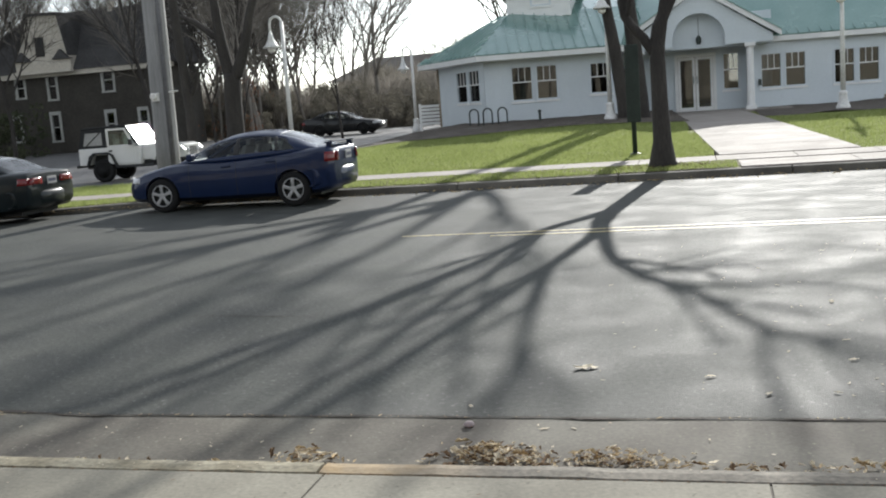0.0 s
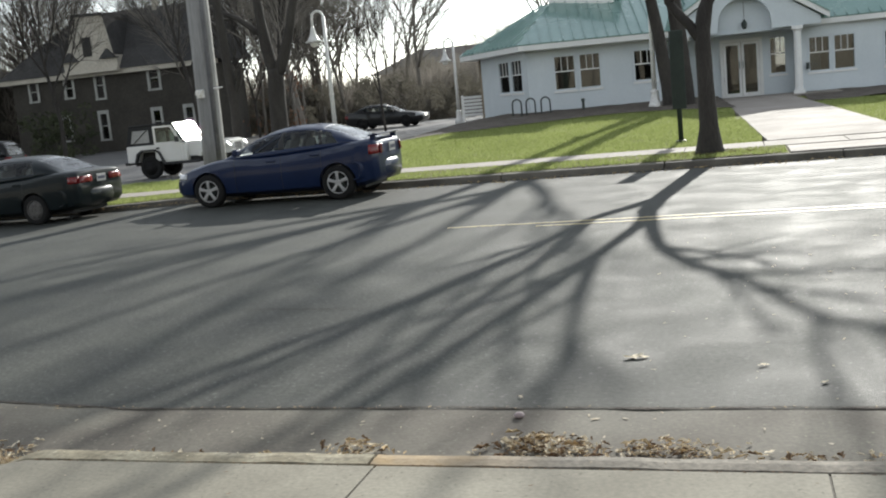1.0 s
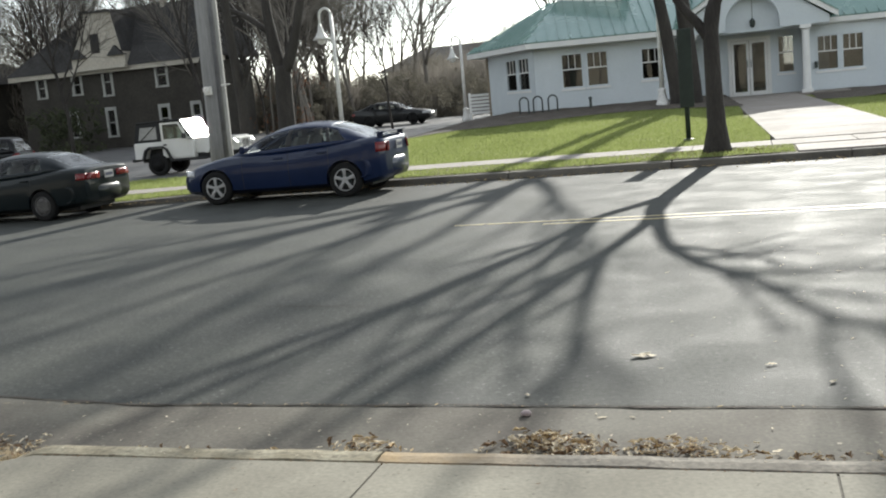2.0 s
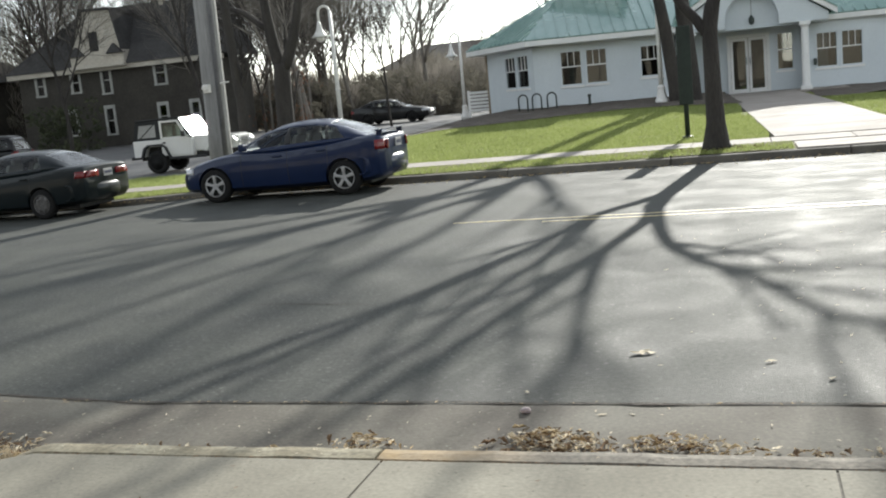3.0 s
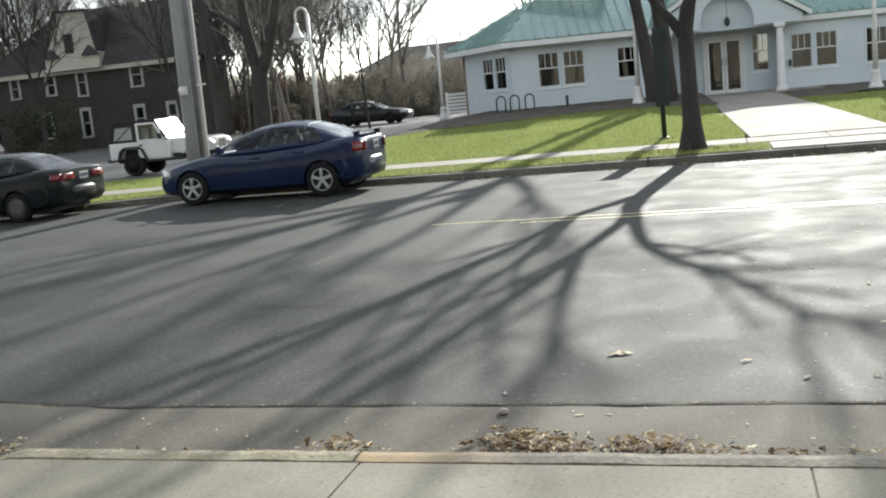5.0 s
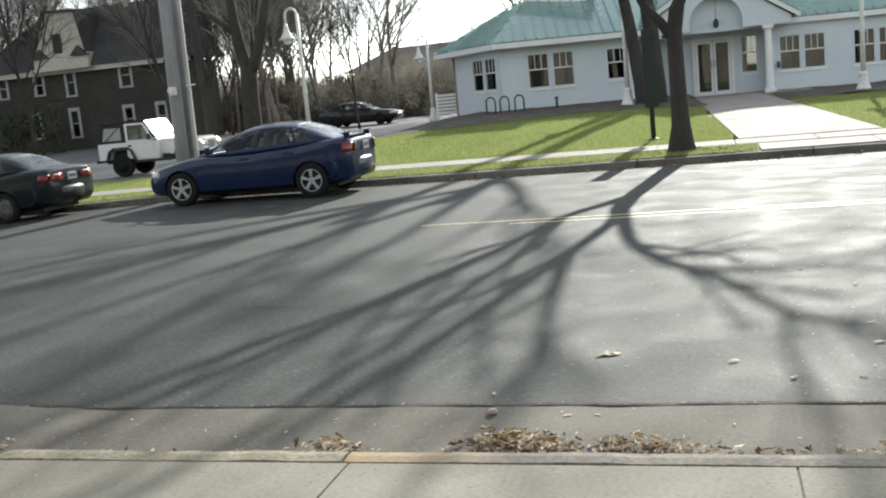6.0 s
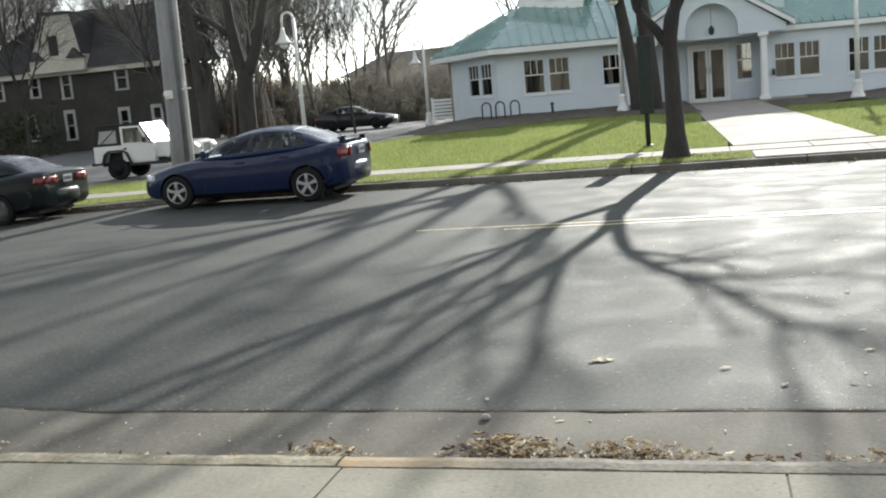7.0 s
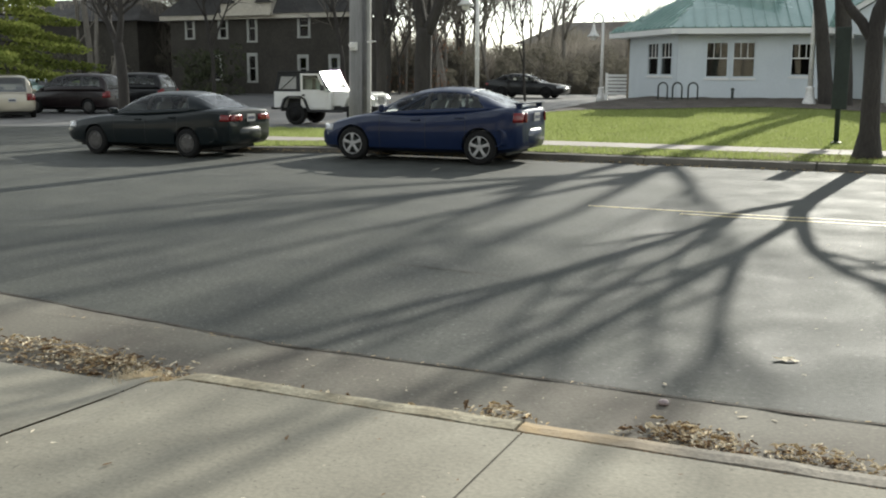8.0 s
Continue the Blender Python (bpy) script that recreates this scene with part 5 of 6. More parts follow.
t.course([(-0.05, 0, 2.1), (-0.26, 0, 2.4), (-0.6, 0, 2.85), (-0.71, 0, 3.67), (-0.93, 0, 4.48), (-1.25, 0, 5.4), (-1.7, 0.1, 6.6), (-2.4, 0.1, 7.9)], 0.1, 0.045, 1, 3, 8)
t.course([(0.02, 0, 2.5), (0.15, 0, 3.17), (0.09, 0, 4.01), (0.0, 0, 4.68), (-0.09, 0, 5.38), (-0.25, 0.1, 6.4), (-0.5, 0.1, 7.8)], 0.095, 0.05, 1, 3, 8)
t.course([(0.08, 0, 3.96), (0.28, 0, 4.41), (0.49, 0, 4.9), (0.72, 0, 5.4), (0.8, 0, 5.9), (1.0, 0.1, 7.4)], 0.07, 0.022, 1, 3, 8)
t.course([(-0.64, 0, 2.95), (-0.5, 0, 3.5), (-0.4, 0, 3.95), (-0.44, 0, 4.58), (-0.38, 0, 5.1), (-0.42, 0, 6.0), (-0.75, 0.1, 7.4)], 0.06, 0.042, 1, 3, 6)
t.course([(-0.71, 0, 3.7), (-1.1, 0, 4.7), (-1.75, 0, 5.8), (-2.6, 0.1, 7.0), (-3.4, 0.1, 8.3)], 0.06, 0.04, 1, 3, 7)
t.course([(-1.7, 0, 5.75), (-2.4, 0.1, 6.25), (-3.3, 0.1, 6.9), (-4.4, 0.2, 8.0)], 0.05, 0.018, 1, 3, 7)
for px, pz, dx in ((-0.5, 7.7, -0.2), (0.9, 7.0, 0.3), (1.0, 7.4, -0.1), (2.6, 7.3, 0.2), (2.6, 7.3, -0.2), (4.7, 6.9, 0.2), (3.4, 5.8, 0.1), (-0.3, 7.1, 0.2), (2.5, 6.3, 0.5), (3.1, 5.6, 0.35), (3.9, 6.2, -0.1), (3.7, 4.8, 0.25), (-1.6, 6.4, -0.05), (-2.0, 6.2, 0.1), (-2.5, 6.9, -0.05), (-1.2, 5.3, 0.1)):
    t.limb((px, 0.1, pz), (dx, rnd(-0.3, 0.3), 1), 2.6, 0.026, 1, 3, 0.04, 0.14, 7, 0.8)
for px, pz, dx in ((2.3, 5.2, 0.5), (2.7, 5.3, 0.2), (3.2, 5.6, -0.2), (3.4, 4.7, 0.3), (2.9, 4.5, 0.4), (3.9, 6.0, 0.1), (4.2, 6.3, 0.5), (3.3, 5.7, 0.8)):
    t.limb((px, 0.0, pz), (dx, rnd(-0.5, 0.5), 0.8), 1.9, 0.016, 1, 3, 0.02, 0.16, 9, 0.85)
t.build("dark bare street tree forking low, standing in the verge", pose(-0.02, Y, 0.14), M["bark"])

# two bare trees by the building, a pair of trunks
t = Tree(11)
t.course([(0.08, 0, -0.1), (0, 0, 0.8), (-0.22, 0, 2.6), (-0.48, 0, 4.3), (-0.62, 0, 7.0), (-0.6, -0.2, 9.0)], 0.27, 0.13, 0, 0)
for dx, dz, ln in ((-3, 3, 5.0), (1.2, 4, 5.5), (-1.5, 4, 5.5), (-4, 2.2, 5.0)):
    t.limb((-0.58, -0.1, 7.2 + rnd(0, 1.5)), (dx, rnd(-1, 1), dz), ln, 0.13, 1, 3, 0.05, 0.14, 6)
t.build("dark bare tree with a leaning trunk by the building", pose(-1.8, 35.7, 0.5), M["bark"])
t = Tree(12)
t.course([(0.06, 0, -0.1), (0.02, 0, 0.8), (-0.1, 0, 2.6), (-0.26, 0, 4.3), (-0.2, 0, 7.0), (-0.2, -0.2, 8.5)], 0.32, 0.19, 0, 0)
for dx, dz, ln in ((-3, 2.6, 5.0), (2, 4, 5.5), (-1.2, 4, 5.5), (3.6, 2.4, 4.5)):
    t.limb((-0.1, -0.1, 6.9 + rnd(0, 1.4)), (dx, rnd(-1, 1), dz), ln, 0.13, 1, 3, 0.05, 0.14, 6)
t.build("dark bare tree with a straight trunk by the building", pose(-1.27, 36.2, 0.5), M["bark"])

# broad forked tree beyond the parked cars
t = Tree(21)
t.course([(0, 0, -0.2), (0, 0, 0.4), (0.03, 0, 2.0), (0.1, 0, 3.2)], 0.36, 0.29, 0, 0)
t.course([(0.04, 0, 3.0), (-0.18, 0, 4.2), (-0.3, 0, 5.6), (-0.6, 0.3, 8.5), (-1.2, 0.5, 12)], 0.24, 0.08, 0, 3, 9, 3.2, 0.5)
t.course([(0.15, 0, 3.0), (0.6, 0, 3.9), (1.0, 0, 5.2), (1.8, 0.2, 8.0), (2.6, 0.4, 11.5)], 0.23, 0.07, 0, 3, 9, 3.2, 0.5)
t.course([(-0.2, 0, 4.4), (-1.2, 0.1, 5.1), (-2.3, 0, 5.6), (-3.6, 0, 6.6)], 0.13, 0.05, 1, 3, 6, 2.6)
t.build("large dark bare tree with a forked trunk", pose(-15.35, 33.0, 0.0), M["bark"])
# trunk close behind the utility pole
t = Tree(22)
t.course([(0, 0, -0.2), (0.05, 0, 2.0), (-0.1, 0, 4.5), (-0.3, 0, 8)], 0.2, 0.13, 0, 2, 6, 3.0)
t.build("dark bare tree trunk behind the pole", pose(-15.8, 30.6, -0.1), M["bark"])
# pruned young tree beside the minivans
t = Tree(31)
t.course([(0, 0, -0.3), (0.05, 0, 1.0), (0.0, 0, 2.2), (-0.15, 0, 2.9)], 0.22, 0.16, 0, 0)
t.course([(-0.1, 0, 2.7), (-0.5, 0, 3.5), (-0.9, 0, 4.4), (-1.1, 0, 6.0)], 0.13, 0.06, 1, 3, 8, 2.4)
t.course([(-0.1, 0, 2.7), (0.1, 0, 3.6), (0.1, 0, 4.6), (0.4, 0, 6.4)], 0.14, 0.06, 1, 3, 8, 2.4)
t.course([(-0.5, 0, 3.5), (-1.0, 0, 3.9), (-1.6, 0.1, 4.8)], 0.06, 0.03, 1, 3, 4, 1.6)
t.build("pruned bare tree with pale cut limbs beside the car park", pose(-25.9, 29.2, -0.1), M["bark"])

# woods behind: a few kinds, repeated
kinds = []
for s in range(5):
    t = Tree(50 + s, 0.012)
    h = rnd(11, 15)
    t.limb((0, 0, -0.3), (rnd(-0.1, 0.1), rnd(-0.1, 0.1), 1), h, rnd(0.13, 0.19), 0, 3, 0.05, 0.08, 9, 0.7)
    kinds.append(t.build("tall slender bare tree in the far woods", pose(-30 + s * 9.0, 66 + s * 2.5, 0.2), M["bark_hazed"], group="far bare trees"))
random.seed(77)
spots = [(-27 + i * 2.2 + rnd(-0.8, 0.8), rnd(60, 84)) for i in range(3)] + [(-62 + i * 4.6 + rnd(-1, 1), rnd(66, 95)) for i in range(8)] + [(-52, 44), (-47, 50), (-58, 40), (-50, 36), (-21.5, 49), (-24.5, 52), (-44, 47), (-49, 54), (-46, 49.5), (-53, 55), (-60, 52), (-63, 44), (-66, 50)] + [(-12.0, 72), (-9.0, 69)]
for i, (x, y) in enumerate(spots):
    k = rnd(0.75, 1.2)
    copy_thing(kinds[i % 5], pose(x, y, 0.0, 0, 0, rnd(0, 360)) @ Matrix.Scale(k, 4))

for i in range(22):
    x, y = (rnd(-50, -27), rnd(66, 90)) if i < 14 else (rnd(-27, -17), rnd(78, 90))
    copy_thing(kinds[i % 5], pose(x, y, 0.0, 0, 0, rnd(0, 360)) @ Matrix.Scale(rnd(0.55, 0.95) if i < 14 else rnd(0.3, 0.5), 4))
# unseen row added behind the viewer, only to break up reflections
for i in range(12):
    copy_thing(kinds[i % 5], pose(-26 + i * 4.6 + rnd(-1, 1), rnd(-13, -7), 0.0, 0, 0, rnd(0, 360)) @ Matrix.Scale(rnd(0.7, 1.0), 4))

slim = []
for q in range(3):
    t = Tree(80 + q, 0.01)
    t.limb((0, 0, -0.3), (rnd(-0.12, 0.12), rnd(-0.1, 0.1), 1), rnd(9, 12), rnd(0.09, 0.13), 0, 3, 0.06, 0.09, 11, 0.65)
    slim.append(t.build("slender bare young tree with fine twigs", pose(-31 + q * 1.7, 60 + q * 3, 0.1), M["bark_hazed" if q else "bark"], group="far bare trees"))
random.seed(99)
for i in range(24):
    copy_thing(slim[i % 3], pose(rnd(-48, -24.5), rnd(56, 78), 0.0, 0, 0, rnd(0, 360)) @ Matrix.Scale(rnd(0.7, 1.25), 4))
for x, y, k in ((-31.8, 42.5, 0.9), (-21.5, 46, 0.9), (-19.2, 43, 0.75), (-23.5, 41.5, 0.9), (-17.4, 50, 0.6)):
    copy_thing(slim[int(k * 10) % 3], pose(x, y, 0.0, 0, 0, x * 40) @ Matrix.Scale(k, 4))

def leaf_cloud(n, shape, size, seed):
    """Many small folded leaves inside a shape function."""
    random.seed(seed)
    g = Geo()
    while n:
        p = Vector((rnd(-1, 1), rnd(-1, 1), rnd(-1, 1)))
        q = shape(p)
        if q is None:
            continue
        n -= 1
        a = Vector((rnd(-1, 1), rnd(-1, 1), rnd(-1, 1))).normalized()
        b = a.orthogonal().normalized()
        s = size * rnd(0.6, 1.4)
        q = Vector(q)
        c = a.cross(b) * 0.15 * s
        g.add([q - a * s, q + b * s * 0.45 + c, q + a * s, q - b * s * 0.45 + c], [(0, 1, 2), (0, 2, 3)])
    return g

def blade_mat(name, a, b):
    m = bpy.data.materials.new(name)
    m.use_nodes = True
    n, l = m.node_tree.nodes, m.node_tree.links
    n.remove(n["Principled BSDF"])
    geo, ramp = n.new("ShaderNodeNewGeometry"), n.new("ShaderNodeValToRGB")
    ramp.color_ramp.elements[0].color, ramp.color_ramp.elements[1].color = (*a, 1), (*b, 1)
    df, tr, mx = n.new("ShaderNodeBsdfDiffuse"), n.new("ShaderNodeBsdfTranslucent"), n.new("ShaderNodeMixShader")
    mx.inputs[0].default_value = 0.5
    l.new(geo.outputs["Random Per Island"], ramp.inputs[0])
    l.new(ramp.outputs[0], df.inputs[0]), l.new(ramp.outputs[0], tr.inputs[0])
    l.new(df.outputs[0], mx.inputs[1]), l.new(tr.outputs[0], mx.inputs[2]), l.new(mx.outputs[0], n["Material Output"].inputs[0])
    return m

M.update(pine=blade_mat("pine_needles", (0.13, 0.17, 0.042), (0.27, 0.3, 0.09)),
         undergrowth=blade_mat("dry_undergrowth", (0.115, 0.108, 0.088), (0.19, 0.178, 0.147)),
         brush=blade_mat("bare_brush", (0.16, 0.148, 0.13), (0.27, 0.25, 0.222)),
         shrub=mat("evergreen_shrub", (0.04, 0.05, 0.026), (0.07, 0.075, 0.04), 1.2, 9, 0.85, spec=0.3),
         russet=blade_mat("russet_leaves", (0.16, 0.065, 0.04), (0.22, 0.12, 0.07)))

def clumps(n, spread, seed):
    random.seed(seed)
    cs = [Vector((rnd(-1, 1) * spread[0], rnd(-1, 1) * spread[1], rnd(0, 1) * spread[2])) for _ in range(n)]
    rs = [rnd(0.35, 0.8) for _ in cs]
    def shape(p):
        if p.length > 1:
            return None
        i = random.randrange(n)
        return cs[i] + p * rs[i] * spread[2] * 0.35
    return shape

# pine at the left, near the vans
pn = thing("pine_tree", "sunlit green pine with drooping needle sprays", "tree", pose(-42.2, 38.0, -0.1))
part("trunk", Geo().tube([(0, 0, -0.2), (0.1, 0, 4), (0, 0, 10)], [0.28, 0.2, 0.05], 10), M["bark"], pn, smooth=True)
random.seed(91)
for k in range(46):
    z = 1.9 + k * 0.17
    a = k * 2.4
    ln = (10.4 - z) * 0.66 + rnd(-0.3, 0.3)
    tip = Vector((math.cos(a) * ln, math.sin(a) * ln, z - 0.25 * ln * 0.4))
    br = part("bough", Geo().tube([(0, 0, z), tip * 0.5 + Vector((0, 0, z * 0.5 + 0.1)), tip], [0.06, 0.04, 0.012], 5), M["bark"], pn)
    def along(p, tip=tip, z=z):
        u = rnd(0.25, 1.05)
        c = Vector((0, 0, z)).lerp(tip, u)
        return c + Vector((p.x, p.y, p.z * 0.6)) * 0.5 * (1.2 - 0.6 * u)
    part("needles", leaf_cloud(560, along, 0.12, 100 + k), M["pine"], br, fix=False)

def shrub(x, y, z, s, m, label, n=900, seed=1, leaf=0.09):
    t = thing("shrub", label, "shrub", pose(x, y, z), "shrubs")
    g = Geo()
    random.seed(seed)
    for k in range(9):
        a = rnd(0, 6.28)
        g.tube([(0, 0, -0.1), (math.cos(a) * s[0] * 0.4, math.sin(a) * s[1] * 0.4, s[2] * 0.6), (math.cos(a) * s[0] * 0.8, math.sin(a) * s[1] * 0.8, s[2])], [0.03, 0.02, 0.008], 4)
    part("woody_base", g, M["bark"], t)
    part("foliage", leaf_cloud(n, clumps(26, s, seed), leaf, seed), m, t, fix=False)

shrub(-39.6, 52, 0.1, (2.0, 1.4, 2.6), M["shrub"], "dark evergreen shrub beside the brick house", 1800, 3, 0.12)
shrub(-17.8, 38.5, 0.05, (0.9, 0.7, 3.4), M["russet"], "young tree with russet leaves still hanging", 420, 4, 0.045)
for i, (x, y, sx, sz) in enumerate(((-26, 62, 3.5, 2.2), (-21, 66, 3.5, 3.0), (-16.0, 63, 2.8, 2.2), (-31, 66, 4, 2.6), (-11, 70, 4, 2.4), (-44, 60, 5, 2.8), (-33.5, 69, 4, 3.0), (-28, 70, 4, 3.2), (-24, 74, 4, 3.0), (-38, 70, 4, 3.4), (-54, 54, 5, 3), (-63, 46, 5, 3.4))):
    shrub(x, y, 0.1, (sx, 2.0, sz), M["undergrowth"], "tangled undergrowth at the edge of the woods", 5200, 20 + i, 0.075)

def brush(label, x0, x1, y0, y1, n, tall, seed, m):
    """A thicket of fine upright twigs, thinner towards its uneven top."""
    rng = np.random.default_rng(seed)
    x, y, u = rng.uniform(x0, x1, n), rng.uniform(y0, y1, n), rng.uniform(0, 1, n) ** 1.5
    ln, lx, ly, wd, lift = rng.uniform(0.6, 2.0, n), rng.normal(0, 0.45, n), rng.normal(0, 0.4, n), rng.uniform(0.012, 0.03, n), rng.normal(0, 0.3, n)
    g = Geo()
    for k in range(n):
        z = u[k] * tall * (0.75 + 0.6 * noise.noise((x[k] * 0.13, y[k] * 0.1, seed)) + 0.25 * noise.noise((x[k] * 0.7, 0, seed)))
        o = len(g.v)
        g.v += [(x[k] - wd[k], y[k], z), (x[k] + wd[k], y[k], z), (x[k] + lx[k] * ln[k], y[k] + ly[k] * ln[k], z + ln[k] * (0.8 + lift[k]))]
        g.f.append((o, o + 1, o + 2))
    tagged(part("thicket", g, m, None, fix=False), label, "undergrowth", kind="stuff")

brush("grey-brown tangle of bare brush at the edge of the woods", -62, -16, 70, 88, 60000, 4.4, 5, M["brush"])
brush("tall dim brush between the far houses", -84, -44, 60, 66, 42000, 8.5, 7, M["brush"])
brush("grey-brown bare brush beyond the car park", -40, -10, 88, 91, 26000, 4.0, 6, M["undergrowth"])

# ---------------------------------------------------------------- brick house
HK = 56 / 47.0
def hx(x):
    return 0.54 + (x - 0.54) * HK
def hz(z):
    return 1.667 + (z - 1.667) * HK
bh = thing("brick_house", "dark red brick two-storey house with a steep dark roof", "house", pose(0, 0, 0))
HX0, HX1, HY0, HY1, HE = hx(-38.0), hx(-25.6), 56.0, 60.0, hz(4.55)
wins = [(-29.0, 3.5, 0.62, 1.12), (-32.35, 3.3, 0.5, 1.35), (-32.4, 1.1, 0.5, 1.4), (-29.1, 1.15, 0.5, 1.25), (-27.15, 1.15, 0.5, 1.25), (-34.3, 3.5, 0.5, 1.0), (-34.8, 1.2, 0.5, 1.25), (-36.6, 3.5, 0.5, 1.0)]
holes = [(hx(x) - w * HK / 2, hx(x) + w * HK / 2, hz(z), hz(z) + h * HK) for x, z, w, h in wins]
def pierced_wall(xs, zs, y0, y1, holes):
    """One wall slab with openings: cells of a grid, left out where a hole lies."""
    g, idx = Geo(), {}
    def vert(i, j, y):
        if (i, j, y) not in idx:
            idx[i, j, y] = len(g.v)
            g.v.append((xs[i], y, zs[j]))
        return idx[i, j, y]
    def solid(i, j):
        if not (0 <= i < len(xs) - 1 and 0 <= j < len(zs) - 1):
            return False
        x, z = (xs[i] + xs[i + 1]) / 2, (zs[j] + zs[j + 1]) / 2
        return not any(a < x < b and c < z < d for a, b, c, d in holes)
    for i in range(len(xs) - 1):
        for j in range(len(zs) - 1):
            if not solid(i, j):
                continue
            ring = [(i, j), (i + 1, j), (i + 1, j + 1), (i, j + 1)]
            g.f.append(tuple(vert(*p, y0) for p in ring))
            g.f.append(tuple(vert(*p, y1) for p in reversed(ring)))
            for (di, dj), p, q in (((0, -1), ring[0], ring[1]), ((1, 0), ring[1], ring[2]), ((0, 1), ring[2], ring[3]), ((-1, 0), ring[3], ring[0])):
                if not solid(i + di, j + dj):
                    g.f.append((vert(*q, y0), vert(*p, y0), vert(*p, y1), vert(*q, y1)))
    return g

w = pierced_wall(sorted({HX0, HX1, *[h[0] for h in holes], *[h[1] for h in holes]}), sorted({-0.3, HE, *[h[2] for h in holes], *[h[3] for h in holes]}), HY0, HY0 + 0.3, holes)
part("front_wall", w, M["brick"], bh, "dark red brick")
for xa, xb in ((HX0, HX0 + 0.3), (HX1 - 0.3, HX1)):
    part("side_wall", Geo().box(xa, xb, HY0 + 0.3, HY1, -0.3, HE), M["brick"], bh)
part("rear_wall", Geo().box(HX0, HX1, HY1, HY1 + 0.3, -0.3, HE), M["brick"], bh)
# near-black sheet behind the windows, painting the rooms as unlit
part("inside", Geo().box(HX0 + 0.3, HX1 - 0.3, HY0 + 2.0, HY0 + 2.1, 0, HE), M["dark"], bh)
for x0, x1, z0, z1 in holes:
    # sill and frame take the darkened trim, shade put into the paint
    wd = part("window", Geo().box(x0 - 0.12, x1 + 0.12, HY0 - 0.1, HY0 + 0.02, z0 - 0.12, z0), M["dim_trim"], bh)
    f = Geo().box(x0 - 0.12, x0 + 0.05, HY0 - 0.05, HY0 + 0.05, z0, z1 + 0.16).box(x1 - 0.05, x1 + 0.12, HY0 - 0.05, HY0 + 0.05, z0, z1 + 0.16).box(x0 + 0.05, x1 - 0.05, HY0 - 0.05, HY0 + 0.05, z1 - 0.06, z1 + 0.16)
    f.box(x0 + 0.05, x1 - 0.05, HY0 + 0.0, HY0 + 0.04, (z0 + z1) / 2 - 0.03, (z0 + z1) / 2 + 0.03)
    part("window_frame", f, M["dim_trim"], wd, "white frame, dimmed in its colour")
    part("pane", Geo().box(x0, x1, HY0 + 0.06, HY0 + 0.07, z0, z1), M["window"], wd)
part("cornice", Geo().box(HX0 - 0.5, HX1 + 0.5, HY0 - 0.5, HY0 + 0.1, HE - 0.1, HE + 0.22), M["stucco"], bh, "cream cornice")
rz = 1.667 + (HE + 2.73) * 58.2 / 61
part("roof", Geo().add([(HX0 - 0.6, HY0 - 0.6, HE + 0.2), (HX1 + 0.6, HY0 - 0.6, HE + 0.2), (HX1 + 0.6, HY1 + 0.6, HE + 0.2), (HX0 - 0.6, HY1 + 0.6, HE + 0.2), ((HX0 + 2.2) * 58.2 / 61, 58.2, rz), ((HX1 - 2.0) * 58.2 / 61, 58.2, rz)],
                       [(0, 1, 5, 4), (1, 2, 5), (2, 3, 4, 5), (3, 0, 4), (3, 2, 1, 0)]), M["shingle"], bh, "dark shingle roof")
dface = [(hx(x), hz(z)) for x, z in ((-34.0, 4.75), (-30.7, 4.75), (-30.7, 5.45), (-31.1, 7.55), (-32.95, 7.6), (-33.7, 5.9), (-34.0, 5.5))]
n = len(dface)
dm = part("dormer", Geo().slab([(x, HY0 - 0.7, z) for x, z in dface], (0, 3.05, 0)), M["stucco"], bh, "cream clipped-gable dormer")
for (xa, za), (xb, zb) in zip(dface[2:], dface[3:-1]):
    part("dormer_roof", Geo().slab([(xa, HY0 - 0.95, za), (xb, HY0 - 0.95, zb), (xb, HY0 + 2.3, zb), (xa, HY0 + 2.3, za)], (0, 0, 0.15)), M["shingle"], dm)
for x in (-33.5, -31.15):
    part("gablet", Geo().slab([(hx(x - 0.5), HY0 - 0.95, hz(5.3)), (hx(x + 0.5), HY0 - 0.95, hz(5.3)), (hx(x), HY0 - 0.95, hz(5.8))], (0, 0.5, 0)), M["shingle"], dm)
part("dormer_sill", Geo().box(hx(-34.1), hx(-30.6), HY0 - 1.0, HY0 - 0.65, hz(4.62), hz(4.78)), M["stucco"], dm)
# solid dark block: the unlit room is painted, with no glass or opening
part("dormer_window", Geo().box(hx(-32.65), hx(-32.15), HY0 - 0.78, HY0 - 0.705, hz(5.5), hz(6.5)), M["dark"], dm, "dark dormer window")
for x, z in ((hx(-29.6), 0),):
    part("chimney", Geo().box(x, x + 0.3, 58.0, 58.4, rz - 0.6, rz + 0.4), M["stucco"], bh)

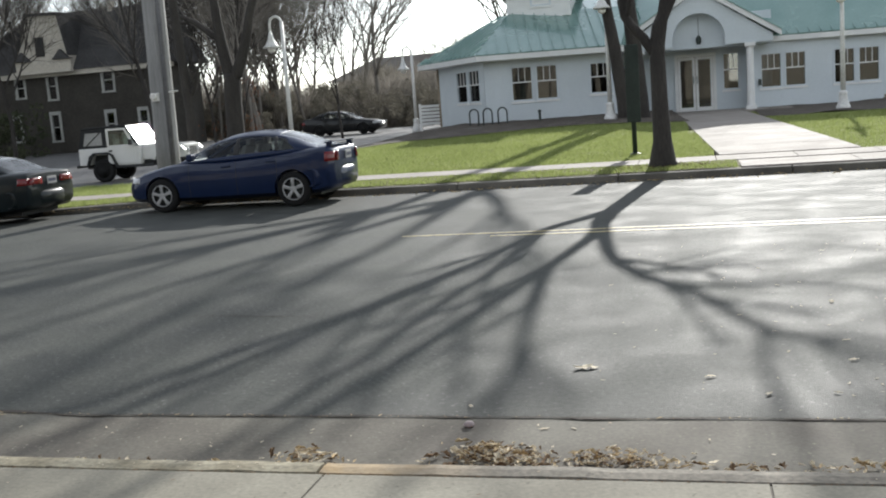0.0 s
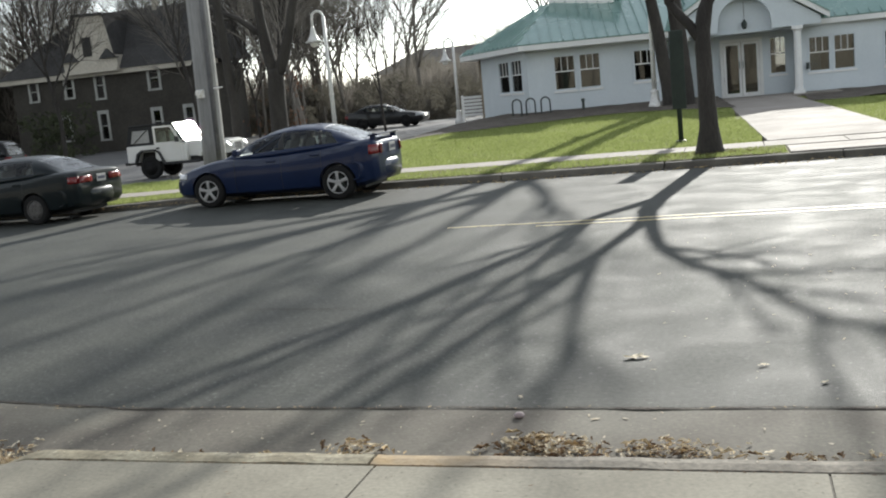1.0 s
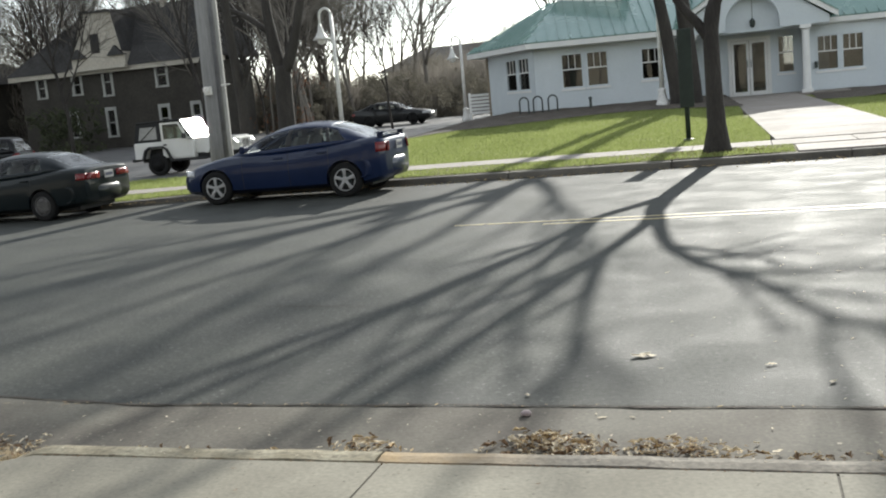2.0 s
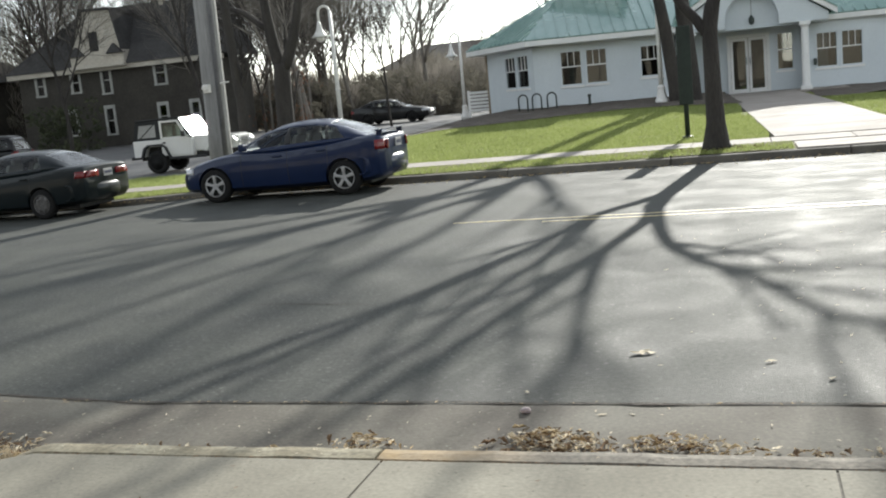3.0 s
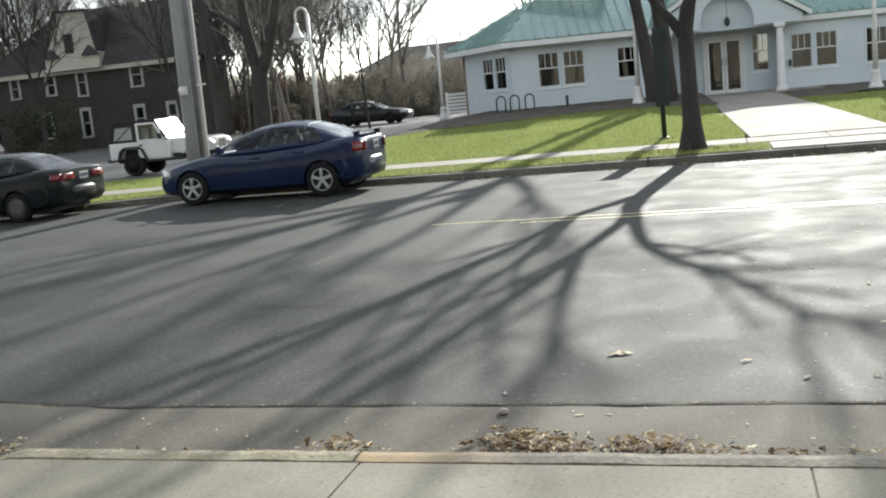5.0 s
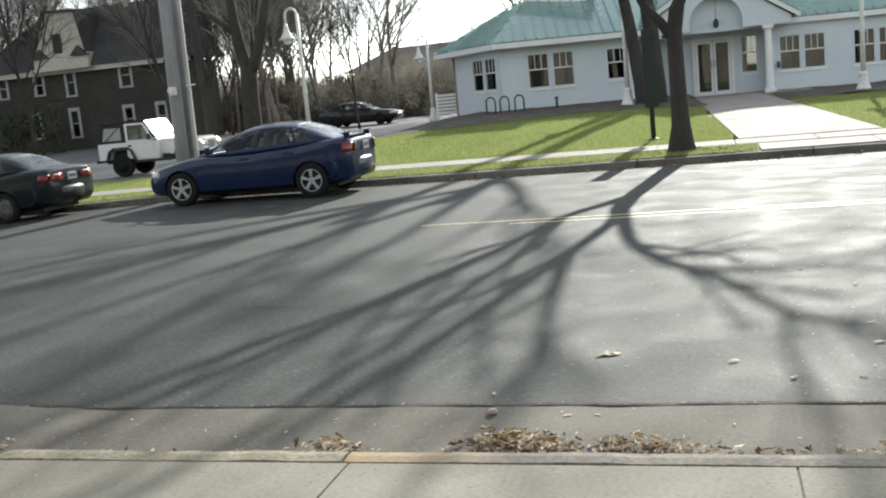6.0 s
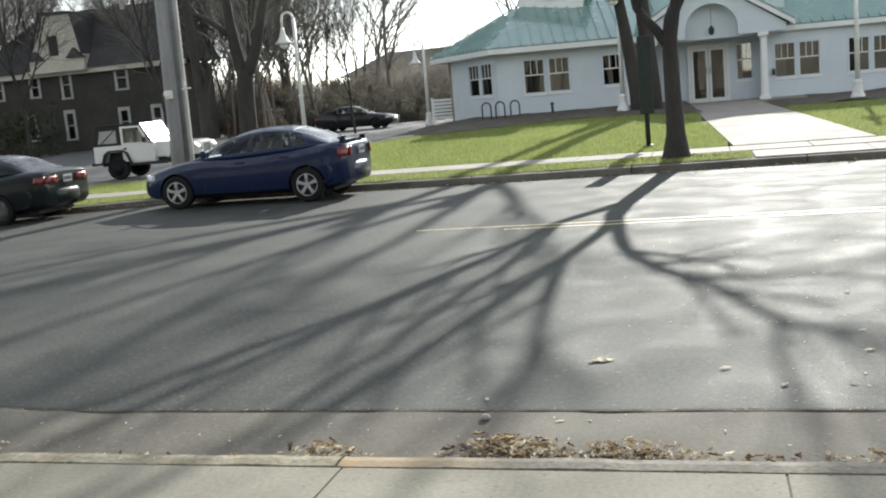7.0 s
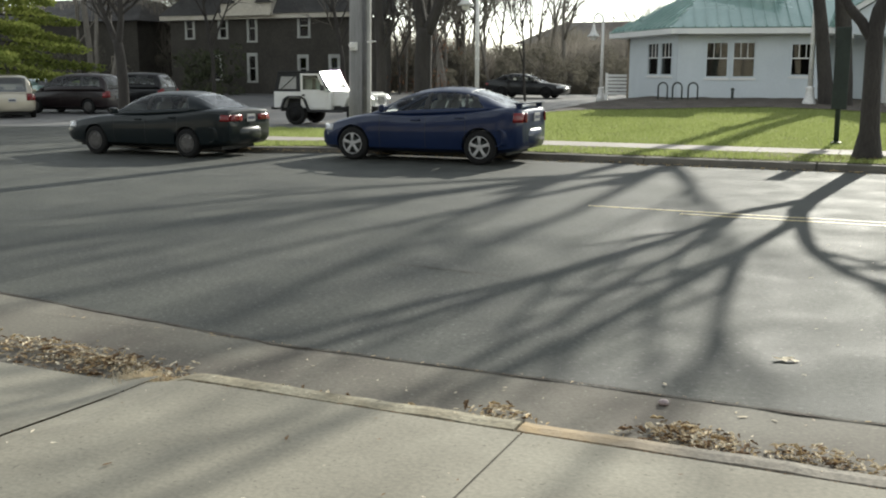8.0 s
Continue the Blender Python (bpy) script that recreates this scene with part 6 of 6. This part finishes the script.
# dark houses and woods beyond the vans
for x0, x1, y0, h in ((-66, -50, 58, 5.2), (-84, -70, 52, 5.0)):
    dh = thing("brown_house", "dark brown house half hidden by bare trees", "house", pose(0, 0, 0))
    part("wall", Geo().box(x0, x1, y0, y0 + 9, -0.4, h), M["brick"], dh)
    part("roof", Geo().add([(x0 - 0.6, y0 - 0.6, h), (x1 + 0.6, y0 - 0.6, h), (x1 + 0.6, y0 + 9.6, h), (x0 - 0.6, y0 + 9.6, h), (x0 + 3, y0 + 4.5, h + 2.0), (x1 - 3, y0 + 4.5, h + 2.0)], [(0, 1, 5, 4), (1, 2, 5), (2, 3, 4, 5), (3, 0, 4), (3, 2, 1, 0)]), M["shingle"], dh)
    for k in range(4):
        xx = x0 + 2 + k * (x1 - x0 - 4) / 3
        wd = part("window", Geo().box(xx - 0.5, xx + 0.5, y0 - 0.08, y0 + 0.01, 1.2, 2.7), M["tan"], dh)
        # opaque near-black pane, the dim room put into its colour
        part("pane", Geo().box(xx - 0.4, xx + 0.4, y0 - 0.1, y0 - 0.075, 1.3, 2.6), M["dark"], wd)

# long tan house far behind the woods
far = thing("far_house", "low tan house with a grey hip roof behind bare trees", "house", pose(0, 0, 0))
part("wall", Geo().box(-32.5, -21, 92, 102, -0.4, 4.2), M["tan"], far)
part("roof", Geo().add([(-33.3, 91.2, 4.2), (-20.2, 91.2, 4.2), (-20.2, 102.8, 4.2), (-33.3, 102.8, 4.2), (-30, 97, 6.4), (-23.5, 97, 6.4)], [(0, 1, 5, 4), (1, 2, 5), (2, 3, 4, 5), (3, 0, 4), (3, 2, 1, 0)]), M["grey_roof"], far)
for x in (-31, -28.3, -25.6, -22.9):
    for z in (1.2,):
        wd = part("window", Geo().box(x - 0.55, x + 0.55, 91.93, 92.01, z - 0.05, z + 1.5), M["trim"], far)
        # solid dark pane too, with the room's shade as its colour
        part("pane", Geo().box(x - 0.45, x + 0.45, 91.9, 91.94, z + 0.05, z + 1.4), M["dark"], wd)
# unseen houses added across, behind the viewer, to shape reflections in paint and glass
for x0, x1, m, h in ((-130, -108, "slate", 7), (-105, -86, "slate", 6), (-83, -67, "slate", 6.5), (-64, -48, "slate", 6.0), (-46, -29.5, "tan", 6.4), (-28, -13.5, "tan", 5.6), (-12, 4, "tan", 6.5), (5.5, 20, "tan", 6.0), (21.5, 37, "tan", 6.0), (39, 54, "tan", 6.0)):
    bk = thing("house_opposite", "unseen plain house added behind the viewer for reflections", "house", pose(0, 0, 0), "houses opposite")
    part("wall", Geo().box(x0, x1, -26, -15, -0.4, h), M[m], bk)
    part("roof", Geo().add([(x0 - 0.6, -26.6, h), (x1 + 0.6, -26.6, h), (x1 + 0.6, -14.4, h), (x0 - 0.6, -14.4, h), (x0 - 0.6, -20.5, h + 4), (x1 + 0.6, -20.5, h + 4)], [(0, 1, 5, 4), (1, 2, 5), (2, 3, 4, 5), (3, 0, 4), (3, 2, 1, 0)]), M["shingle"], bk)
# ---------------------------------------------------------------- fallen leaves
def litter(name, label, n, place, size, m, seed, flat=False):
    """Curled dry leaves lying on the ground."""
    random.seed(seed)
    g = Geo()
    for _ in range(n):
        x, y, z, lift = place()
        s = size * rnd(0.4, 1.0) * (1.9 if random.random() < 0.15 else 1)
        a, tilt = rnd(0, 6.28), rnd(-0.6, 0.6)
        c, sn = math.cos(a), math.sin(a)
        curl = rnd(0.1, 0.5) * s
        if flat:
            curl, tilt = curl * 0.25, tilt * 0.2
        prof = [(-1, 0, 0), (-0.4, 0.22, curl), (0.15, 0.42, curl * 0.4), (0.45, 0.2, curl * 0.9), (1, 0.05, 0.1 * s), (0.4, -0.3, curl * 1.1), (-0.1, -0.15, curl * 0.3), (-0.45, -0.32, curl * 0.8), (0, 0, 0)]
        v = []
        for px, py, pz in prof:
            px, py = px * s, py * s
            v.append((x + px * c - py * sn, y + px * sn + py * c, z + lift + pz + px * tilt * 0.5 + 0.5 * abs(tilt) * s))
        g.add(v, [(8, k, (k + 1) % 8) for k in range(8)])
    ob = part(name, g, m, None, fix=False)
    return tagged(ob, label, "leaves", kind="stuff")

gut_z = lambda y: -0.03 + 0.036 * (y - 3.83) / 1.08
def heap(cx, sx, cy, sy, h):
    def place():
        x, y = random.gauss(cx, sx), random.gauss(cy, sy)
        y = max(y, 3.97)
        k = math.exp(-((x - cx) / sx) ** 2 / 2) * math.exp(-((y - cy) / (sy * 1.4)) ** 2)
        return x, y, gut_z(y) + 0.004, rnd(0, 1) * h * k
    return place
heaps = [(-0.44, 0.12, 4.36, 0.075, 0.07, 300), (-0.25, 0.12, 4.3, 0.05, 0.05, 90), (0.15, 0.15, 4.33, 0.055, 0.07, 190), (0.5, 0.2, 4.27, 0.03, 0.04, 50), (0.9, 0.4, 4.25, 0.02, 0.04, 60), (1.5, 0.35, 4.28, 0.04, 0.05, 130), (-1.32, 0.12, 4.27, 0.05, 0.08, 110), (-3.65, 0.25, 4.14, 0.09, 0.06, 520), (-4.25, 0.4, 4.25, 0.09, 0.06, 520), (-3.2, 0.1, 4.02, 0.06, 0.06, 150), (-2.3, 0.35, 4.2, 0.03, 0.04, 60)]
for i, (cx, sx, cy, sy, h, n) in enumerate(heaps):
    for j, (m, k) in enumerate(((M["leaf"], 0.38), (M["leaf_dark"], 0.26), (M["leaf_pale"], 0.3))):
        litter("leaf_litter", "heap of dry brown and tan leaves in the gutter", int(n * k), heap(cx, sx, cy, sy, h), 0.026, m, 300 + i * 7 + j)
litter("leaf_litter", "scattered dry leaves and twigs on the pavement", 60, lambda: (rnd(-4, 2), rnd(2.0, 3.7), 0.139, 0), 0.014, M["leaf_dark"], 401, True)
for m, n, seed in (("leaf", 170, 411), ("leaf_dark", 170, 412), ("leaf_pale", 60, 413)):
    litter("leaf_litter", "thin line of leaf crumbs along the foot of the kerb", n, lambda: (rnd(-4.2, 2.4), 3.965 + abs(random.gauss(0, 0.035)), -0.02, 0), 0.013, M[m], seed)
litter("leaf_litter", "dark crumbs in the joint behind the kerb", 260, lambda: (rnd(-3, 2.4), random.gauss(3.778, 0.006), 0.132, 0), 0.009, M["leaf_dark"], 414, True)
litter("leaf_litter", "pale crumbs lying on the kerb", 26, lambda: (rnd(-3, 2.4), rnd(3.8, 3.9), 0.14, 0), 0.01, M["leaf_pale"], 415, True)
litter("leaf_litter", "leaf crumbs caught in the joint at the edge of the asphalt", 110, lambda: (rnd(-5, 2.8), random.gauss(4.91, 0.012), 0.012, 0), 0.012, M["leaf"], 416, True)
litter("leaf_litter", "scattered pale leaf scraps on the pavement", 22, lambda: (rnd(-3, 2), rnd(2.2, 3.7), 0.139, 0), 0.013, M["leaf_pale"], 417, True)
litter("leaf_litter", "scattered pale leaves in the gutter", 40, lambda: (rnd(-4.5, 2.2), rnd(4.0, 4.9), 0.004, 0), 0.02, M["leaf_pale"], 402, True)
litter("leaf_litter", "pale leaf scraps scattered over the asphalt", 150, lambda: (rnd(-0.2, 3.4), rnd(5.0, 10.5), 0.003, 0), 0.019, M["leaf_pale"], 403, True)
litter("leaf_litter", "brown leaves along the far kerb", 850, lambda: (rnd(-17, 8), 18.12 - abs(random.gauss(0, 0.25)), 0.004, 0), 0.035, M["leaf"], 404)
litter("leaf_litter", "brown leaves around the street tree", 160, lambda: (random.gauss(0, 0.45), random.gauss(19.1, 0.3), 0.155, 0), 0.035, M["leaf_dark"], 405)
for x, y, sz, ang, lab in ((-0.13, 5.86, 0.085, 0.2, "large pale curled leaf lying on the asphalt"), (0.9, 5.33, 0.034, 1.0, "small pale leaf on the asphalt"), (0.6, 5.66, 0.04, 0.4, "small pale leaf on the asphalt"), (-0.68, 5.1, 0.026, 2.0, "tiny pale leaf on the asphalt"), (1.42, 6.0, 0.04, 0.5, "small pale leaf on the asphalt"), (1.5, 7.6, 0.04, 1.5, "small pale leaf on the asphalt"), (1.25, 5.35, 0.03, 2.5, "small pale leaf on the asphalt")):
    g = Geo()
    edge = [(1.0, 0.0), (0.55, 0.22), (0.6, 0.5), (0.2, 0.3), (-0.1, 0.55), (-0.3, 0.25), (-0.9, 0.2), (-0.6, 0.0), (-0.9, -0.3), (-0.25, -0.28), (0.0, -0.5), (0.25, -0.22), (0.6, -0.35)]
    g.v = [(0, 0, 0.012)] + [(px * sz, py * sz, 0.006 + 0.35 * sz * abs(noise.noise((px * 2, py * 2, x * 5)))) for px, py in edge]
    g.f = [(0, k + 1, (k + 1) % len(edge) + 1) for k in range(len(edge))]
    ob = tagged(part("fallen_leaf", g, M["leaf_pale"], None, fix=False), lab, "leaf")
    ob.matrix_world = pose(x, y, 0.002, 0, 0, math.degrees(ang))
tf = thing("dry_tuft", "clump of dry brown grass at the kerb's sunken end", "grass", pose(-3.26, 3.93, 0.005))
random.seed(61)
g = Geo()
for k in range(560):
    a, r, hh = rnd(0, 6.28), abs(random.gauss(0, 0.075)), rnd(0.03, 0.09)
    bx, by, ex, ey = r * math.cos(a) * 1.6, r * math.sin(a), rnd(-0.06, 0.06), rnd(-0.05, 0.05)
    g.add([(bx - 0.003, by, 0), (bx + 0.003, by, 0), (bx + ex, by + ey, hh)], [(0, 1, 2)])
part("dry_growth", g, M["leaf_pale"], tf, fix=False)["kind"] = "stuff"
part("root_clod", Geo().lathe([(0.085, -0.03), (0.075, 0.015), (0.04, 0.03), (0.01, 0.034)], 12, (-0.03, -0.01, 0)), M["mulch"], tf, smooth=True)
g = Geo().lathe([(0.01, 0), (0.024, 0.004), (0.03, 0.014), (0.02, 0.026), (0.01, 0.03)], 10)
g.v = [(a * (1 + 0.3 * noise.noise((a * 40, b * 40, c))), b, c) for a, b, c in g.v]
ob = tagged(part("pebble", g, M["pinkish"], None, smooth=True), "small reddish stone lying in the gutter", "stone")
ob.matrix_world = pose(-0.62, 4.78, 0.0)

# ---------------------------------------------------------------- grass
M["blade"] = blade_mat("grass_blades", (0.245, 0.3, 0.085), (0.385, 0.42, 0.19))

def turf(label, boxes, height, seed):
    """Grass blades over the given plots: (x0, x1, y0, y1, how many, height of the ground)."""
    rng = np.random.default_rng(seed)
    V, F = [], []
    for x0, x1, y0, y1, n, zf in boxes:
        x, y = rng.uniform(x0, x1, n), rng.uniform(y0, y1, n)
        h, a = rng.uniform(0.5, 1.3, n) * height, rng.uniform(0, math.pi, n)
        w = rng.uniform(0.006, 0.014, n)
        lx, ly = rng.normal(0, 0.35, n) * h, rng.normal(0, 0.35, n) * h
        for i in range(n):
            z = zf(x[i], y[i]) - 0.01
            if z < -5:
                continue
            c, s, o = math.cos(a[i]) * w[i], math.sin(a[i]) * w[i], len(V)
            V += [(x[i] - c, y[i] - s, z), (x[i] + c, y[i] + s, z), (x[i] + lx[i], y[i] + ly[i], z + h[i])]
            F.append((o, o + 1, o + 2))
    g = Geo()
    g.v, g.f = V, F
    return tagged(part("grass", g, M["blade"], None, fix=False), label, "grass", kind="stuff")

lawn_z = lambda x, y: terrain(x, y) if y < bed_front(x) + 0.05 and x < 1.03 - 0.06 * (y - 21) and not (x < -10.2 and y > 26 + 0.9 * (x + 17) * (x > -14)) else -9
walk_edge = lambda x, y: terrain(x, y) if x > 3.75 - 0.075 * (y - 21) + 0.03 else -9
turf("short green lawn grass, sunlit, with a few dry blades", [(-17, -10, 21.02, 26.5, 16000, lawn_z), (-10.2, 0.95, 21.02, 28, 70000, lawn_z), (-10.2, 0.4, 28, 36.5, 50000, lawn_z), (2.4, 12, 21.02, 34, 60000, walk_edge)], 0.06, 8)
turf("short green verge grass with trodden patches", [(-17, 1.3, 18.34, 19.73, 24000, lambda x, y: dip(x) + 0.145)], 0.05, 9)
